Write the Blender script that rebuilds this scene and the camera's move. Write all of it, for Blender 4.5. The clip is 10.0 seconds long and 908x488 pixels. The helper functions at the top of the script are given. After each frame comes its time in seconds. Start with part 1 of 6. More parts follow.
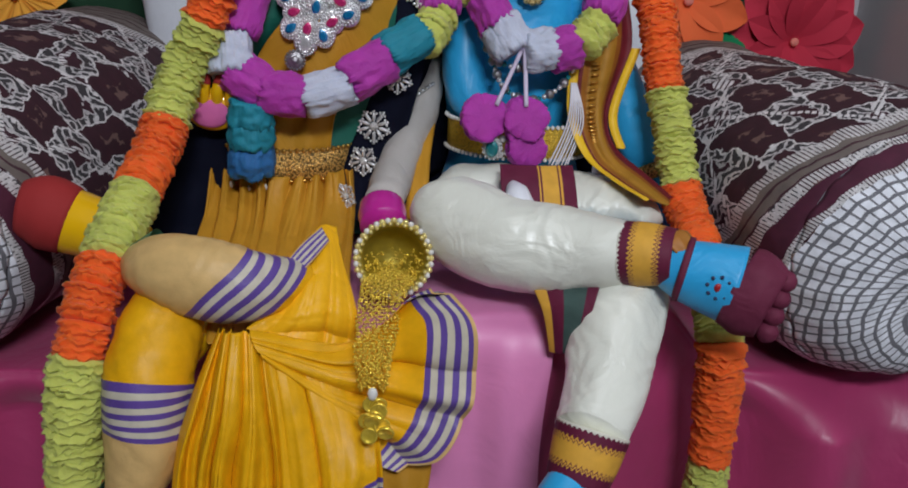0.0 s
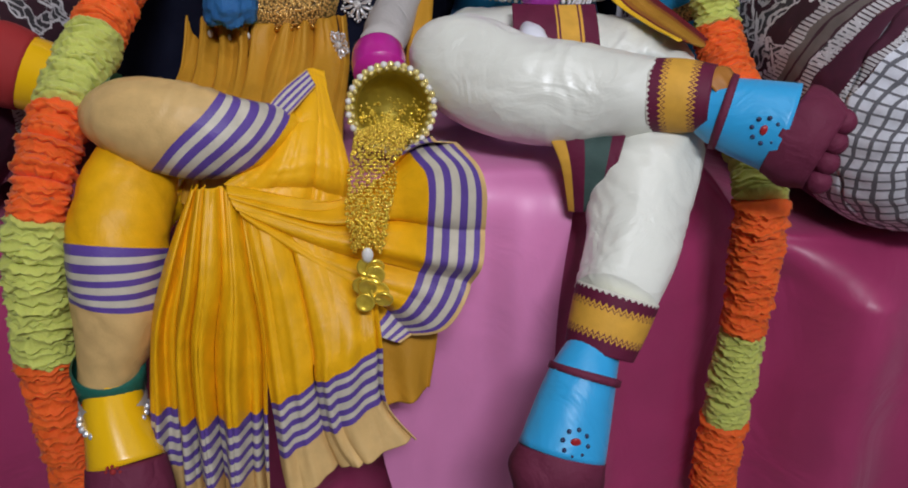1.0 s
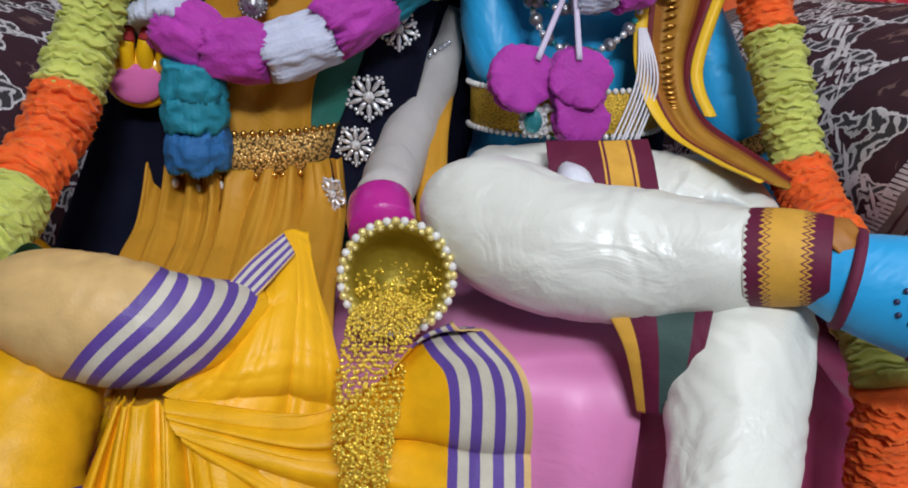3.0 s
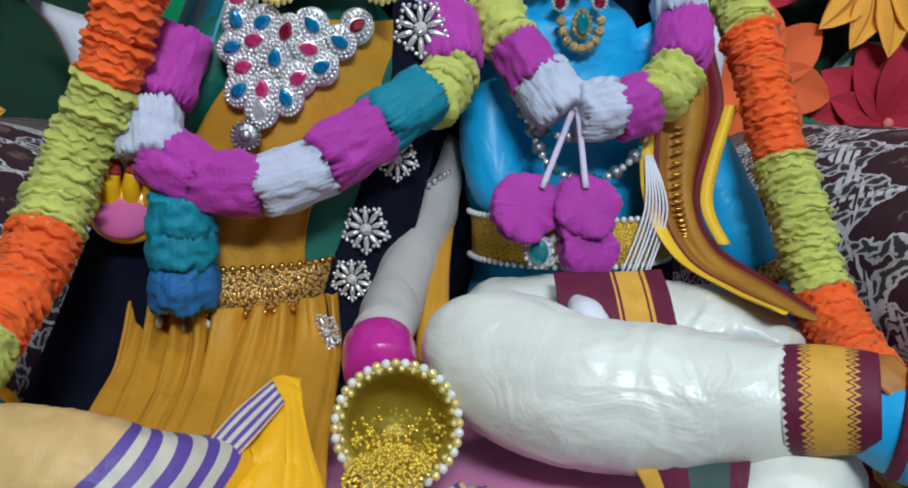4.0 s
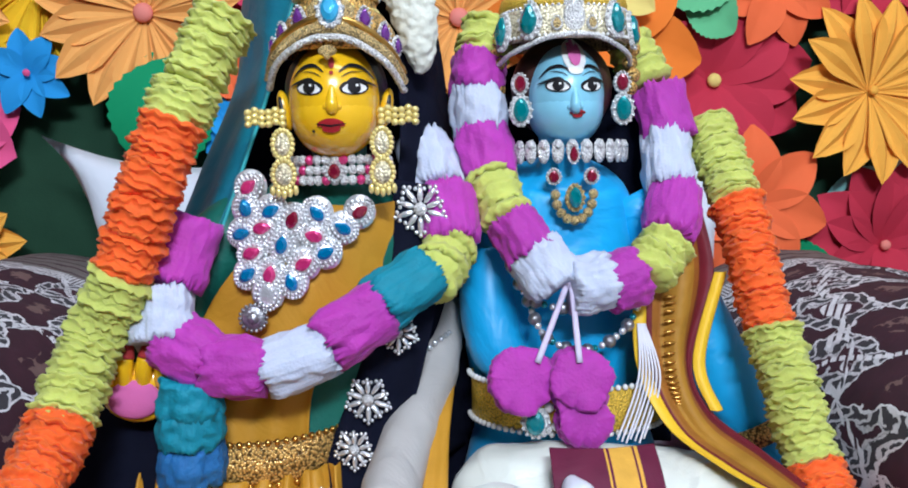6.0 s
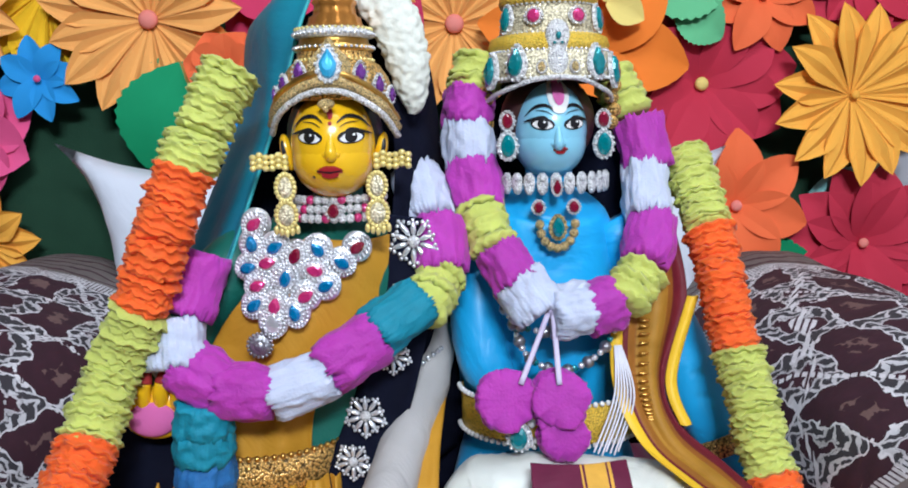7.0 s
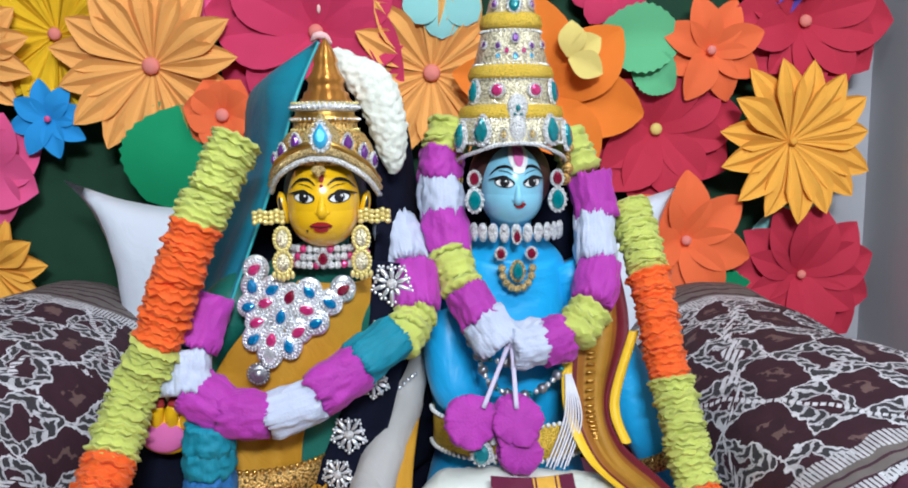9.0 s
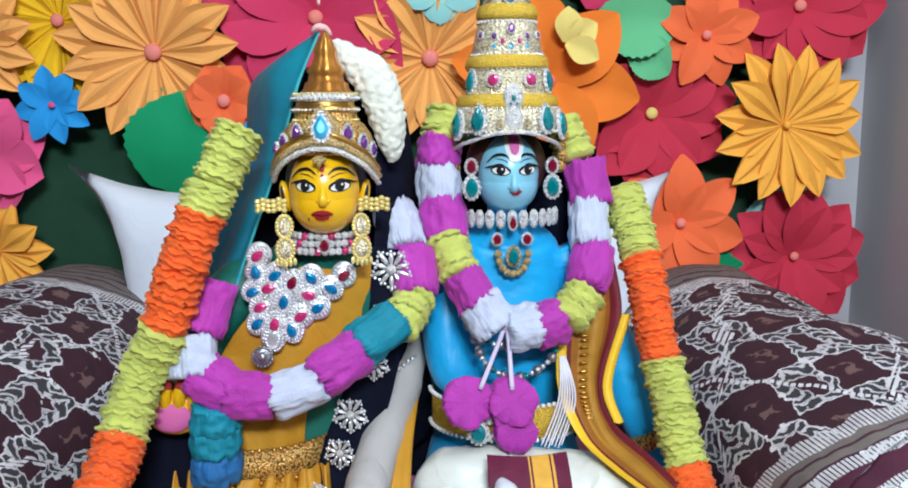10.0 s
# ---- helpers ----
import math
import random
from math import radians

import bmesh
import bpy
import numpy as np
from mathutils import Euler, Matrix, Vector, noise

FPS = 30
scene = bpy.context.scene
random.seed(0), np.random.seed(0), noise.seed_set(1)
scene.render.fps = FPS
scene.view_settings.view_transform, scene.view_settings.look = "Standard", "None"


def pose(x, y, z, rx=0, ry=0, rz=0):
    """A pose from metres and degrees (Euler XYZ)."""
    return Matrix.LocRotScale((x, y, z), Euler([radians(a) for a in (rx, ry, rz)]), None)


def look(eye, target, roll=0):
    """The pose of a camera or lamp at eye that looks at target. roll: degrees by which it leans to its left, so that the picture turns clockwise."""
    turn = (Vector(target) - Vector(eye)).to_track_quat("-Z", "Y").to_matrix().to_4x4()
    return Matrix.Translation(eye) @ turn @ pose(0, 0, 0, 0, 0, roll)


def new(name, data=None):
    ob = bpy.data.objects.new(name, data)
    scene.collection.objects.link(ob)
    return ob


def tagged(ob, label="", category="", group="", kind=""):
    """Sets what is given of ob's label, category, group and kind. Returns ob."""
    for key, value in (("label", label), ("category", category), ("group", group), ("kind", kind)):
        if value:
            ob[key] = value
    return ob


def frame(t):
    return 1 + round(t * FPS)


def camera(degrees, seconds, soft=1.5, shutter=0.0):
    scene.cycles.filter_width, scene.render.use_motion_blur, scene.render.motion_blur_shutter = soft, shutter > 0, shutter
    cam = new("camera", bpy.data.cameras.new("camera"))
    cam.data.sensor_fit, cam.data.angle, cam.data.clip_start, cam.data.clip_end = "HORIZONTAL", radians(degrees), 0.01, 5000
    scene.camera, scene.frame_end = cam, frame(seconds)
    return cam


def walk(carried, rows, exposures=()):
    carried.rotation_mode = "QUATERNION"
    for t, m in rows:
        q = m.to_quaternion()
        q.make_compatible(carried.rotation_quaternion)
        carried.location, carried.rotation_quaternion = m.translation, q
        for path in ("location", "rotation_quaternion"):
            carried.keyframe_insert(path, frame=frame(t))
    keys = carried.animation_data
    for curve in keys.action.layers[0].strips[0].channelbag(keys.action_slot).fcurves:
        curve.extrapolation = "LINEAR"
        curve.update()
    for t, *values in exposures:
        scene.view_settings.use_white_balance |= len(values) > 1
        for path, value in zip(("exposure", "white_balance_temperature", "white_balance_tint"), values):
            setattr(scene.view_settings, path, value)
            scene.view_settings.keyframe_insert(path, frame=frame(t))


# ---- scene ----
cam = camera(57.0, 10.0, soft=1.9)
PATH = [
    (0, (0.111, 0.071, 1.001), (0.263, 1.952, 0.339), 2.3),
    (0.5, (0.121, 0.106, 0.963), (0.257, 1.93, 0.154), 1.7),
    (1, (0.129, 0.151, 0.923), (0.242, 1.937, 0.029), 1.1),
    (1.5, (0.131, 0.203, 0.904), (0.228, 1.977, -0.013), 0.6),
    (2, (0.125, 0.266, 0.889), (0.227, 2.075, 0.042), 0.3),
    (2.5, (0.13, 0.315, 0.89), (0.219, 2.171, 0.148), -0.0),
    (4, (0.125, 0.408, 0.886), (0.236, 2.379, 0.566), -0.9),
    (4.5, (0.124, 0.405, 0.902), (0.244, 2.392, 0.706), -1.1),
    (5, (0.124, 0.406, 0.919), (0.248, 2.399, 0.798), -1.3),
    (5.5, (0.132, 0.402, 0.952), (0.228, 2.395, 0.82), -1.4),
    (7, (0.151, 0.336, 1.074), (0.225, 2.314, 0.79), -1.2),
    (7.5, (0.156, 0.295, 1.11), (0.248, 2.269, 0.8), -0.9),
    (8, (0.155, 0.255, 1.125), (0.268, 2.231, 0.84), -0.6),
    (8.5, (0.155, 0.227, 1.136), (0.274, 2.206, 0.873), -0.5),
    (9, (0.155, 0.208, 1.134), (0.277, 2.186, 0.866), -0.5),
    (9.5, (0.155, 0.194, 1.133), (0.279, 2.17, 0.848), -0.5),
    (10, (0.157, 0.182, 1.149), (0.277, 2.152, 0.827), -0.6),
]
EXPOSURES = [(0, -0.87, 6500, 16), (0.5, -0.86, 6500, 18), (1.5, -0.58, 6600, 20), (2.5, -0.48, 6550, 20), (4.0, -0.50, 6000, 9), (5.0, -0.33, 6000, 14), (5.5, -0.01, 5850, 13), (7.0, -0.03, 5950, 14), (10, 0.0, 6050, 11)]
walk(cam, [(t, look(eye, target, roll)) for t, eye, target, roll in PATH], EXPOSURES)


# ---- world and lights ----
world = bpy.data.worlds.new("world")
scene.world = world
world.use_nodes = True
world.node_tree.nodes["Background"].inputs[0].default_value = (0.75, 0.85, 1.0, 1)
world.node_tree.nodes["Background"].inputs[1].default_value = 0.25


def area(name, m, sx, sy, watts, colour):
    d = bpy.data.lights.new(name, "AREA")
    d.shape, d.size, d.size_y, d.energy, d.color = "RECTANGLE", sx, sy, watts, colour
    ob = new(name, d)
    ob.matrix_world = m
    return ob


# Two added area lights brighten the display; neither is a known fitting.
area("added_overhead_light", look((0.42, 0.42, 2.42), (0.2, 1.1, 0.7)), 1.0, 0.25, 10, (0.92, 0.97, 1.0))
area("added_front_light", look((0.40, -1.35, 2.36), (0.2, 1.4, 0.9)), 0.8, 0.25, 84, (0.87, 0.95, 1.0))


# ---- materials ----
def nodes_of(name):
    m = bpy.data.materials.new(name)
    m.use_nodes = True
    return m, m.node_tree.nodes, m.node_tree.links, m.node_tree.nodes["Principled BSDF"]


def mat(name, col, rough=0.8, metal=0.0, var=0.15, scale=30.0, bump=0.25, bscale=400.0, sheen=0.0, spec=0.4, wrinkle=0.0, wscale=18.0, coat=0.0, trans=0.0):
    """Cloth, paper, paint or metal: colour varied at two scales, fine grain and soft creases."""
    m, n, l, p = nodes_of(name)
    tc = n.new("ShaderNodeTexCoord")
    a = n.new("ShaderNodeTexNoise")
    a.inputs["Scale"].default_value, a.inputs["Detail"].default_value = scale, 4
    l.new(tc.outputs["Object"], a.inputs["Vector"])
    g = n.new("ShaderNodeTexNoise")
    g.inputs["Scale"].default_value, g.inputs["Detail"].default_value = bscale, 2
    l.new(tc.outputs["Object"], g.inputs["Vector"])
    info = n.new("ShaderNodeObjectInfo")
    add = n.new("ShaderNodeMath")
    add.operation = "MULTIPLY_ADD"
    l.new(info.outputs["Random"], add.inputs[0])
    add.inputs[1].default_value = 0.25
    l.new(a.outputs["Fac"], add.inputs[2])
    mix = n.new("ShaderNodeMix")
    mix.data_type = "RGBA"
    mix.inputs["A"].default_value = (*[c * (1 - var) for c in col], 1)
    mix.inputs["B"].default_value = (*[min(1, c * (1 + var) + 0.02 * var) for c in col], 1)
    l.new(add.outputs[0], mix.inputs["Factor"])
    l.new(mix.outputs["Result"], p.inputs["Base Color"])
    p.inputs["Roughness"].default_value, p.inputs["Metallic"].default_value = rough, metal
    p.inputs["Specular IOR Level"].default_value = spec
    p.inputs["Sheen Weight"].default_value = sheen
    p.inputs["Coat Weight"].default_value = coat
    if trans:
        p.inputs["Transmission Weight"].default_value = trans
    b = n.new("ShaderNodeBump")
    b.inputs["Strength"].default_value, b.inputs["Distance"].default_value = bump, 0.001
    l.new(g.outputs["Fac"], b.inputs["Height"])
    last = b
    if wrinkle:
        w = n.new("ShaderNodeTexNoise")
        w.inputs["Scale"].default_value, w.inputs["Detail"].default_value = wscale, 3
        w.inputs["Distortion"].default_value = 1.2
        l.new(tc.outputs["Object"], w.inputs["Vector"])
        last = n.new("ShaderNodeBump")
        last.inputs["Strength"].default_value, last.inputs["Distance"].default_value = wrinkle, 0.01
        l.new(w.outputs["Fac"], last.inputs["Height"])
        l.new(b.outputs[0], last.inputs["Normal"])
    l.new(last.outputs[0], p.inputs["Normal"])
    return m


def striped(name, stops, axis=0, rough=0.6, sheen=0.0, wrinkle=0.35, jag=0.0, spec=0.28, metal=0.0):
    """Woven bands across a cloth: stops of (place along the cloth 0..1, colour)."""
    m, n, l, p = nodes_of(name)
    uv = n.new("ShaderNodeUVMap")
    sep = n.new("ShaderNodeSeparateXYZ")
    l.new(uv.outputs[0], sep.inputs[0])
    src = sep.outputs[axis]
    tc = n.new("ShaderNodeTexCoord")
    if jag:
        t = n.new("ShaderNodeMath")
        t.operation = "PINGPONG"
        k = n.new("ShaderNodeMath")
        k.operation = "MULTIPLY"
        k.inputs[1].default_value = 40
        l.new(sep.outputs[1 - axis], k.inputs[0])
        l.new(k.outputs[0], t.inputs[0])
        t.inputs[1].default_value = 0.5
        o = n.new("ShaderNodeMath")
        o.operation = "MULTIPLY_ADD"
        o.inputs[1].default_value = jag
        l.new(t.outputs[0], o.inputs[0])
        l.new(src, o.inputs[2])
        src = o.outputs[0]
    r = n.new("ShaderNodeValToRGB")
    r.color_ramp.interpolation = "CONSTANT"
    e = r.color_ramp.elements
    e[0].position, e[0].color = stops[0][0], (*stops[0][1], 1)
    e[1].position, e[1].color = stops[1][0], (*stops[1][1], 1)
    for pos, c in stops[2:]:
        x = e.new(pos)
        x.color = (*c, 1)
    l.new(src, r.inputs[0])
    a = n.new("ShaderNodeTexNoise")
    a.inputs["Scale"].default_value, a.inputs["Detail"].default_value = 60, 5
    l.new(tc.outputs["Object"], a.inputs["Vector"])
    hsv = n.new("ShaderNodeHueSaturation")
    mp = n.new("ShaderNodeMapRange")
    mp.inputs["To Min"].default_value, mp.inputs["To Max"].default_value = 0.75, 1.2
    l.new(a.outputs["Fac"], mp.inputs["Value"])
    l.new(mp.outputs[0], hsv.inputs["Value"])
    l.new(r.outputs["Color"], hsv.inputs["Color"])
    l.new(hsv.outputs[0], p.inputs["Base Color"])
    p.inputs["Roughness"].default_value, p.inputs["Sheen Weight"].default_value = rough, sheen
    p.inputs["Specular IOR Level"].default_value, p.inputs["Metallic"].default_value = spec, metal
    g = n.new("ShaderNodeTexNoise")
    g.inputs["Scale"].default_value = 500
    l.new(tc.outputs["Object"], g.inputs["Vector"])
    b = n.new("ShaderNodeBump")
    b.inputs["Strength"].default_value, b.inputs["Distance"].default_value = 0.25, 0.001
    l.new(g.outputs["Fac"], b.inputs["Height"])
    w = n.new("ShaderNodeTexNoise")
    w.inputs["Scale"].default_value, w.inputs["Distortion"].default_value = 22, 1.0
    l.new(tc.outputs["Object"], w.inputs["Vector"])
    b2 = n.new("ShaderNodeBump")
    b2.inputs["Strength"].default_value, b2.inputs["Distance"].default_value = wrinkle, 0.008
    l.new(w.outputs["Fac"], b2.inputs["Height"])
    l.new(b.outputs[0], b2.inputs["Normal"])
    l.new(b2.outputs[0], p.inputs["Normal"])
    return m


def glitter(name, col, rough=0.3, scale=900.0, dark=0.25, metal=0.5):
    """Beaded or sequinned metal: many small facets that glint."""
    m, n, l, p = nodes_of(name)
    tc = n.new("ShaderNodeTexCoord")
    v = n.new("ShaderNodeTexVoronoi")
    v.inputs["Scale"].default_value = scale
    l.new(tc.outputs["Object"], v.inputs["Vector"])
    mix = n.new("ShaderNodeMix")
    mix.data_type = "RGBA"
    mix.inputs["A"].default_value = (*col, 1)
    # Shade in the gaps between facets, put into the colour.
    mix.inputs["B"].default_value = (*[c * dark for c in col], 1)
    mp = n.new("ShaderNodeMapRange")
    mp.inputs["From Min"].default_value, mp.inputs["From Max"].default_value = 0.35, 0.75
    l.new(v.outputs["Distance"], mp.inputs["Value"])
    l.new(mp.outputs[0], mix.inputs["Factor"])
    l.new(mix.outputs["Result"], p.inputs["Base Color"])
    p.inputs["Metallic"].default_value, p.inputs["Roughness"].default_value = metal, rough
    b = n.new("ShaderNodeBump")
    b.inputs["Strength"].default_value, b.inputs["Distance"].default_value = 1.0, 0.0015
    b.invert = True
    l.new(v.outputs["Distance"], b.inputs["Height"])
    l.new(b.outputs[0], p.inputs["Normal"])
    return m


YELLOW, TAN, CREAM, PURPLE = (0.80, 0.40, 0.004), (0.66, 0.43, 0.17), (0.58, 0.53, 0.42), (0.12, 0.065, 0.30)
MAROON, GOLD = (0.13, 0.012, 0.04), (0.72, 0.38, 0.05)
M = {
    "wall": mat("grey_plaster", (0.46, 0.455, 0.47), 0.9, var=0.08, scale=3, bscale=150, bump=0.15),
    "ceiling": mat("painted_ceiling", (0.22, 0.22, 0.21), 0.9, var=0.04, scale=4),
    # Near-black for the unseen walls, chosen to keep bounced fill low.
    "dark_wall": mat("low_bounce_wall", (0.10, 0.09, 0.09), 0.9, var=0.2, scale=4),
    "floor": mat("floor_tile", (0.13, 0.11, 0.10), 0.4, var=0.1, scale=5),
    "board": mat("dark_green_cloth", (0.008, 0.045, 0.02), 0.9, var=0.3, scale=12, bump=0.4, wrinkle=0.3, wscale=6),
    "pink_satin": mat("crimson_pink_satin", (0.40, 0.035, 0.13), 0.42, var=0.12, scale=14, bump=0.1, sheen=0.2, spec=0.55, wrinkle=0.6, wscale=8),
    "light_satin": mat("light_pink_satin", (0.74, 0.24, 0.48), 0.42, var=0.1, scale=14, bump=0.1, sheen=0.3, spec=0.5, wrinkle=0.25, wscale=10),
    "white_satin": mat("white_satin", (0.74, 0.76, 0.82), 0.4, var=0.06, scale=10, bump=0.1, wrinkle=0.4, wscale=10, spec=0.5),
    "yellow_skin": mat("yellow_gloss_paint", (0.86, 0.48, 0.004), 0.22, var=0.04, scale=25, bump=0.05, spec=0.5, coat=0.4),
    "blue_skin": mat("pale_blue_gloss_paint", (0.25, 0.57, 0.71), 0.28, var=0.04, scale=25, bump=0.05, spec=0.5, coat=0.3),
    "blue_satin": mat("sky_blue_satin", (0.015, 0.36, 0.70), 0.42, var=0.14, scale=16, bump=0.1, wrinkle=0.5, wscale=14, sheen=0.1, spec=0.45),
    "black": mat("black_paint", (0.008, 0.007, 0.009), 0.4, var=0.1),
    "hair": mat("dark_brown_paint", (0.05, 0.018, 0.012), 0.5, var=0.3, scale=60),
    "eye_white": mat("white_paint", (0.8, 0.78, 0.74), 0.3, var=0.03),
    "iris": mat("iris_paint", (0.03, 0.035, 0.09), 0.25, var=0.1),
    "lip": mat("red_paint", (0.36, 0.015, 0.02), 0.35, var=0.1),
    "maroon": mat("maroon_cloth", MAROON, 0.75, var=0.2, scale=30, wrinkle=0.4, wscale=30),
    "pinkpalm": mat("pink_felt", (0.62, 0.13, 0.35), 0.9, var=0.1),
    "redmark": mat("red_dye", (0.32, 0.02, 0.02), 0.8),
    "yellow_silk": mat("marigold_silk", YELLOW, 0.42, var=0.2, scale=12, bump=0.2, wrinkle=0.35, wscale=12, spec=0.3),
    "mustard": mat("mustard_cloth", (0.50, 0.235, 0.012), 0.6, var=0.25, scale=14, wrinkle=0.4, wscale=16),
    "teal": mat("teal_net", (0.0, 0.22, 0.26), 0.5, var=0.45, scale=10, wrinkle=0.4, wscale=12),
    "green_silk": mat("bottle_green_silk", (0.008, 0.12, 0.085), 0.5, var=0.2, scale=12, wrinkle=0.4),
    "navy": mat("navy_velvet", (0.003, 0.004, 0.013), 0.95, var=0.3, wrinkle=0.3, spec=0.06),
    "cream_silk": mat("cream_silk", (0.76, 0.77, 0.68), 0.33, var=0.10, scale=10, bump=0.2, wrinkle=0.45, wscale=19, spec=0.55, sheen=0.15),
    "grey_cloth": mat("grey_white_cloth", (0.46, 0.43, 0.4), 0.7, var=0.15, scale=20, wrinkle=0.4),
    "brown": mat("brown_gold_cloth", (0.36, 0.14, 0.02), 0.55, var=0.25, scale=20, wrinkle=0.35),
    "bright_yellow": mat("yellow_ribbon", (0.85, 0.52, 0.02), 0.5, var=0.08, wrinkle=0.3),
    "gold": mat("gold_metal", (0.72, 0.42, 0.1), 0.3, metal=1.0, var=0.15, scale=80, bump=0.4, bscale=300),
    "gold_bead": glitter("gold_beadwork", (0.92, 0.66, 0.28), 0.28, 700, 0.3),
    "gold_lace": glitter("gold_lace", (0.92, 0.54, 0.15), 0.28, 380, 0.13),
    "gold_band": glitter("gold_sequin_band", (0.88, 0.55, 0.05), 0.35, 500, 0.5, 0.35),
    "silver": glitter("silver_rhinestone", (0.97, 0.95, 0.92), 0.16, 560, 0.5, 0.25),
    "gold_stone": glitter("gold_and_rhinestone", (0.97, 0.86, 0.58), 0.2, 380, 0.42, 0.35),
    "gold_fringe": glitter("yellow_gold_fringe", (0.95, 0.62, 0.06), 0.4, 620, 0.62, 0.15),
    "silver_plain": mat("silver_metal", (0.88, 0.88, 0.9), 0.25, metal=0.7, var=0.15, scale=120, bump=0.6, bscale=350),
    "gold_drop": mat("bright_gold_bead", (0.90, 0.66, 0.24), 0.18, metal=0.45, var=0.3, scale=200, bump=0.1, coat=0.5),
    "stream_gold": mat("yellow_gold_bead", (0.86, 0.52, 0.05), 0.2, metal=0.55, var=0.4, scale=250, bump=0.1, coat=0.4),
    "dark_silver": mat("oxidised_silver", (0.32, 0.31, 0.32), 0.3, metal=0.8, var=0.4, scale=250, bump=1.0, bscale=420),
    "pearl": mat("pearl", (0.72, 0.70, 0.66), 0.2, var=0.05, coat=0.5),
    "gem_blue": mat("blue_glass_gem", (0.0, 0.19, 0.42), 0.08, var=0.35, scale=150, bump=0.8, bscale=160, spec=0.8, coat=1.0, metal=0.35),
    "gem_teal": mat("teal_glass_gem", (0.0, 0.22, 0.24), 0.08, var=0.3, scale=150, bump=0.8, bscale=160, spec=0.8, coat=1.0, metal=0.35),
    "gem_pink": mat("pink_glass_gem", (0.62, 0.03, 0.17), 0.1, var=0.35, scale=150, bump=0.8, bscale=160, spec=0.8, coat=1.0, metal=0.35),
    "gem_red": mat("ruby_glass_gem", (0.25, 0.005, 0.03), 0.08, var=0.2, scale=150, spec=0.8, coat=1.0, metal=0.35),
    "gem_sky": mat("sky_glass_gem", (0.05, 0.45, 0.75), 0.08, var=0.2, scale=150, spec=0.8, coat=1.0, metal=0.35),
    "gem_purple": mat("purple_glass_gem", (0.16, 0.03, 0.25), 0.08, var=0.2, scale=150, spec=0.8, coat=1.0, metal=0.35),
    "string": mat("lilac_string", (0.6, 0.52, 0.66), 0.7),
    "thread": mat("white_thread", (0.72, 0.7, 0.74), 0.7),
    "magenta_plain": mat("magenta_bangle", (0.52, 0.02, 0.28), 0.25, coat=0.5),
    "jasmine": mat("white_jasmine", (0.66, 0.66, 0.56), 0.9, var=0.2, scale=150, bump=1.0, bscale=250),
    "wood": mat("dark_wood", (0.12, 0.06, 0.03), 0.5),
}
for node in M["teal"].node_tree.nodes:
    if node.type == "MIX":
        node.inputs["A"].default_value = (0.02, 0.03, 0.12, 1)
CREPE = {
    "orange": mat("orange_crepe", (0.83, 0.11, 0.005), 0.75, var=0.2, scale=60, bump=0.9, bscale=330, sheen=0.1),
    "green": mat("lime_crepe", (0.50, 0.53, 0.11), 0.8, var=0.18, scale=60, bump=0.9, bscale=330, sheen=0.1),
    "magenta": mat("magenta_crepe", (0.40, 0.03, 0.33), 0.7, var=0.2, scale=60, bump=0.9, bscale=330, sheen=0.1),
    "white": mat("white_crepe", (0.52, 0.55, 0.66), 0.8, var=0.1, scale=60, bump=0.9, bscale=330),
    "teal": mat("teal_crepe", (0.006, 0.22, 0.30), 0.7, var=0.2, scale=60, bump=0.9, bscale=330),
    "blue": mat("blue_crepe", (0.015, 0.13, 0.34), 0.7, var=0.25, scale=60, bump=0.9, bscale=330),
}
for m in CREPE.values():
    p = m.node_tree.nodes["Principled BSDF"]
    p.inputs["Subsurface Weight"].default_value = 0.4
    p.inputs["Subsurface Radius"].default_value = (1.0, 0.8, 0.7)
    p.inputs["Subsurface Scale"].default_value = 0.008
def paper(name, col):
    return mat(name, col, 0.82, var=0.1, scale=14, bump=0.15, bscale=500, spec=0.25)
PAPER = {
    "apricot": paper("apricot_paper", (0.86, 0.41, 0.11)),
    "amber": paper("amber_paper", (0.88, 0.43, 0.06)),
    "red": paper("raspberry_paper", (0.52, 0.03, 0.06)),
    "pinkred": paper("pink_red_paper", (0.60, 0.04, 0.11)),
    "coral": paper("coral_paper", (0.84, 0.15, 0.045)),
    "orange": paper("orange_paper", (0.82, 0.20, 0.02)),
    "yellow": paper("yellow_paper", (0.80, 0.48, 0.01)),
    "blue": paper("sky_blue_paper", (0.03, 0.30, 0.68)),
    "pink": paper("pink_paper", (0.80, 0.10, 0.26)),
    "green": paper("emerald_paper", (0.01, 0.28, 0.11)),
    "mint": paper("mint_paper", (0.14, 0.48, 0.22)),
    "aqua": paper("aqua_paper", (0.30, 0.62, 0.58)),
    "lemon": paper("lemon_paper", (0.80, 0.62, 0.18)),
    "purple": paper("purple_paper", (0.12, 0.06, 0.35)),
    "centre": paper("pink_centre", (0.80, 0.25, 0.2)),
}


# ---- mesh helpers ----
def finish(name, bm, mats, smooth=True):
    me = bpy.data.meshes.new(name)
    bm.normal_update()
    bm.to_mesh(me)
    bm.free()
    for m in (mats if isinstance(mats, (list, tuple)) else [mats]):
        me.materials.append(m)
    for f in me.polygons:
        f.use_smooth = smooth
    return me


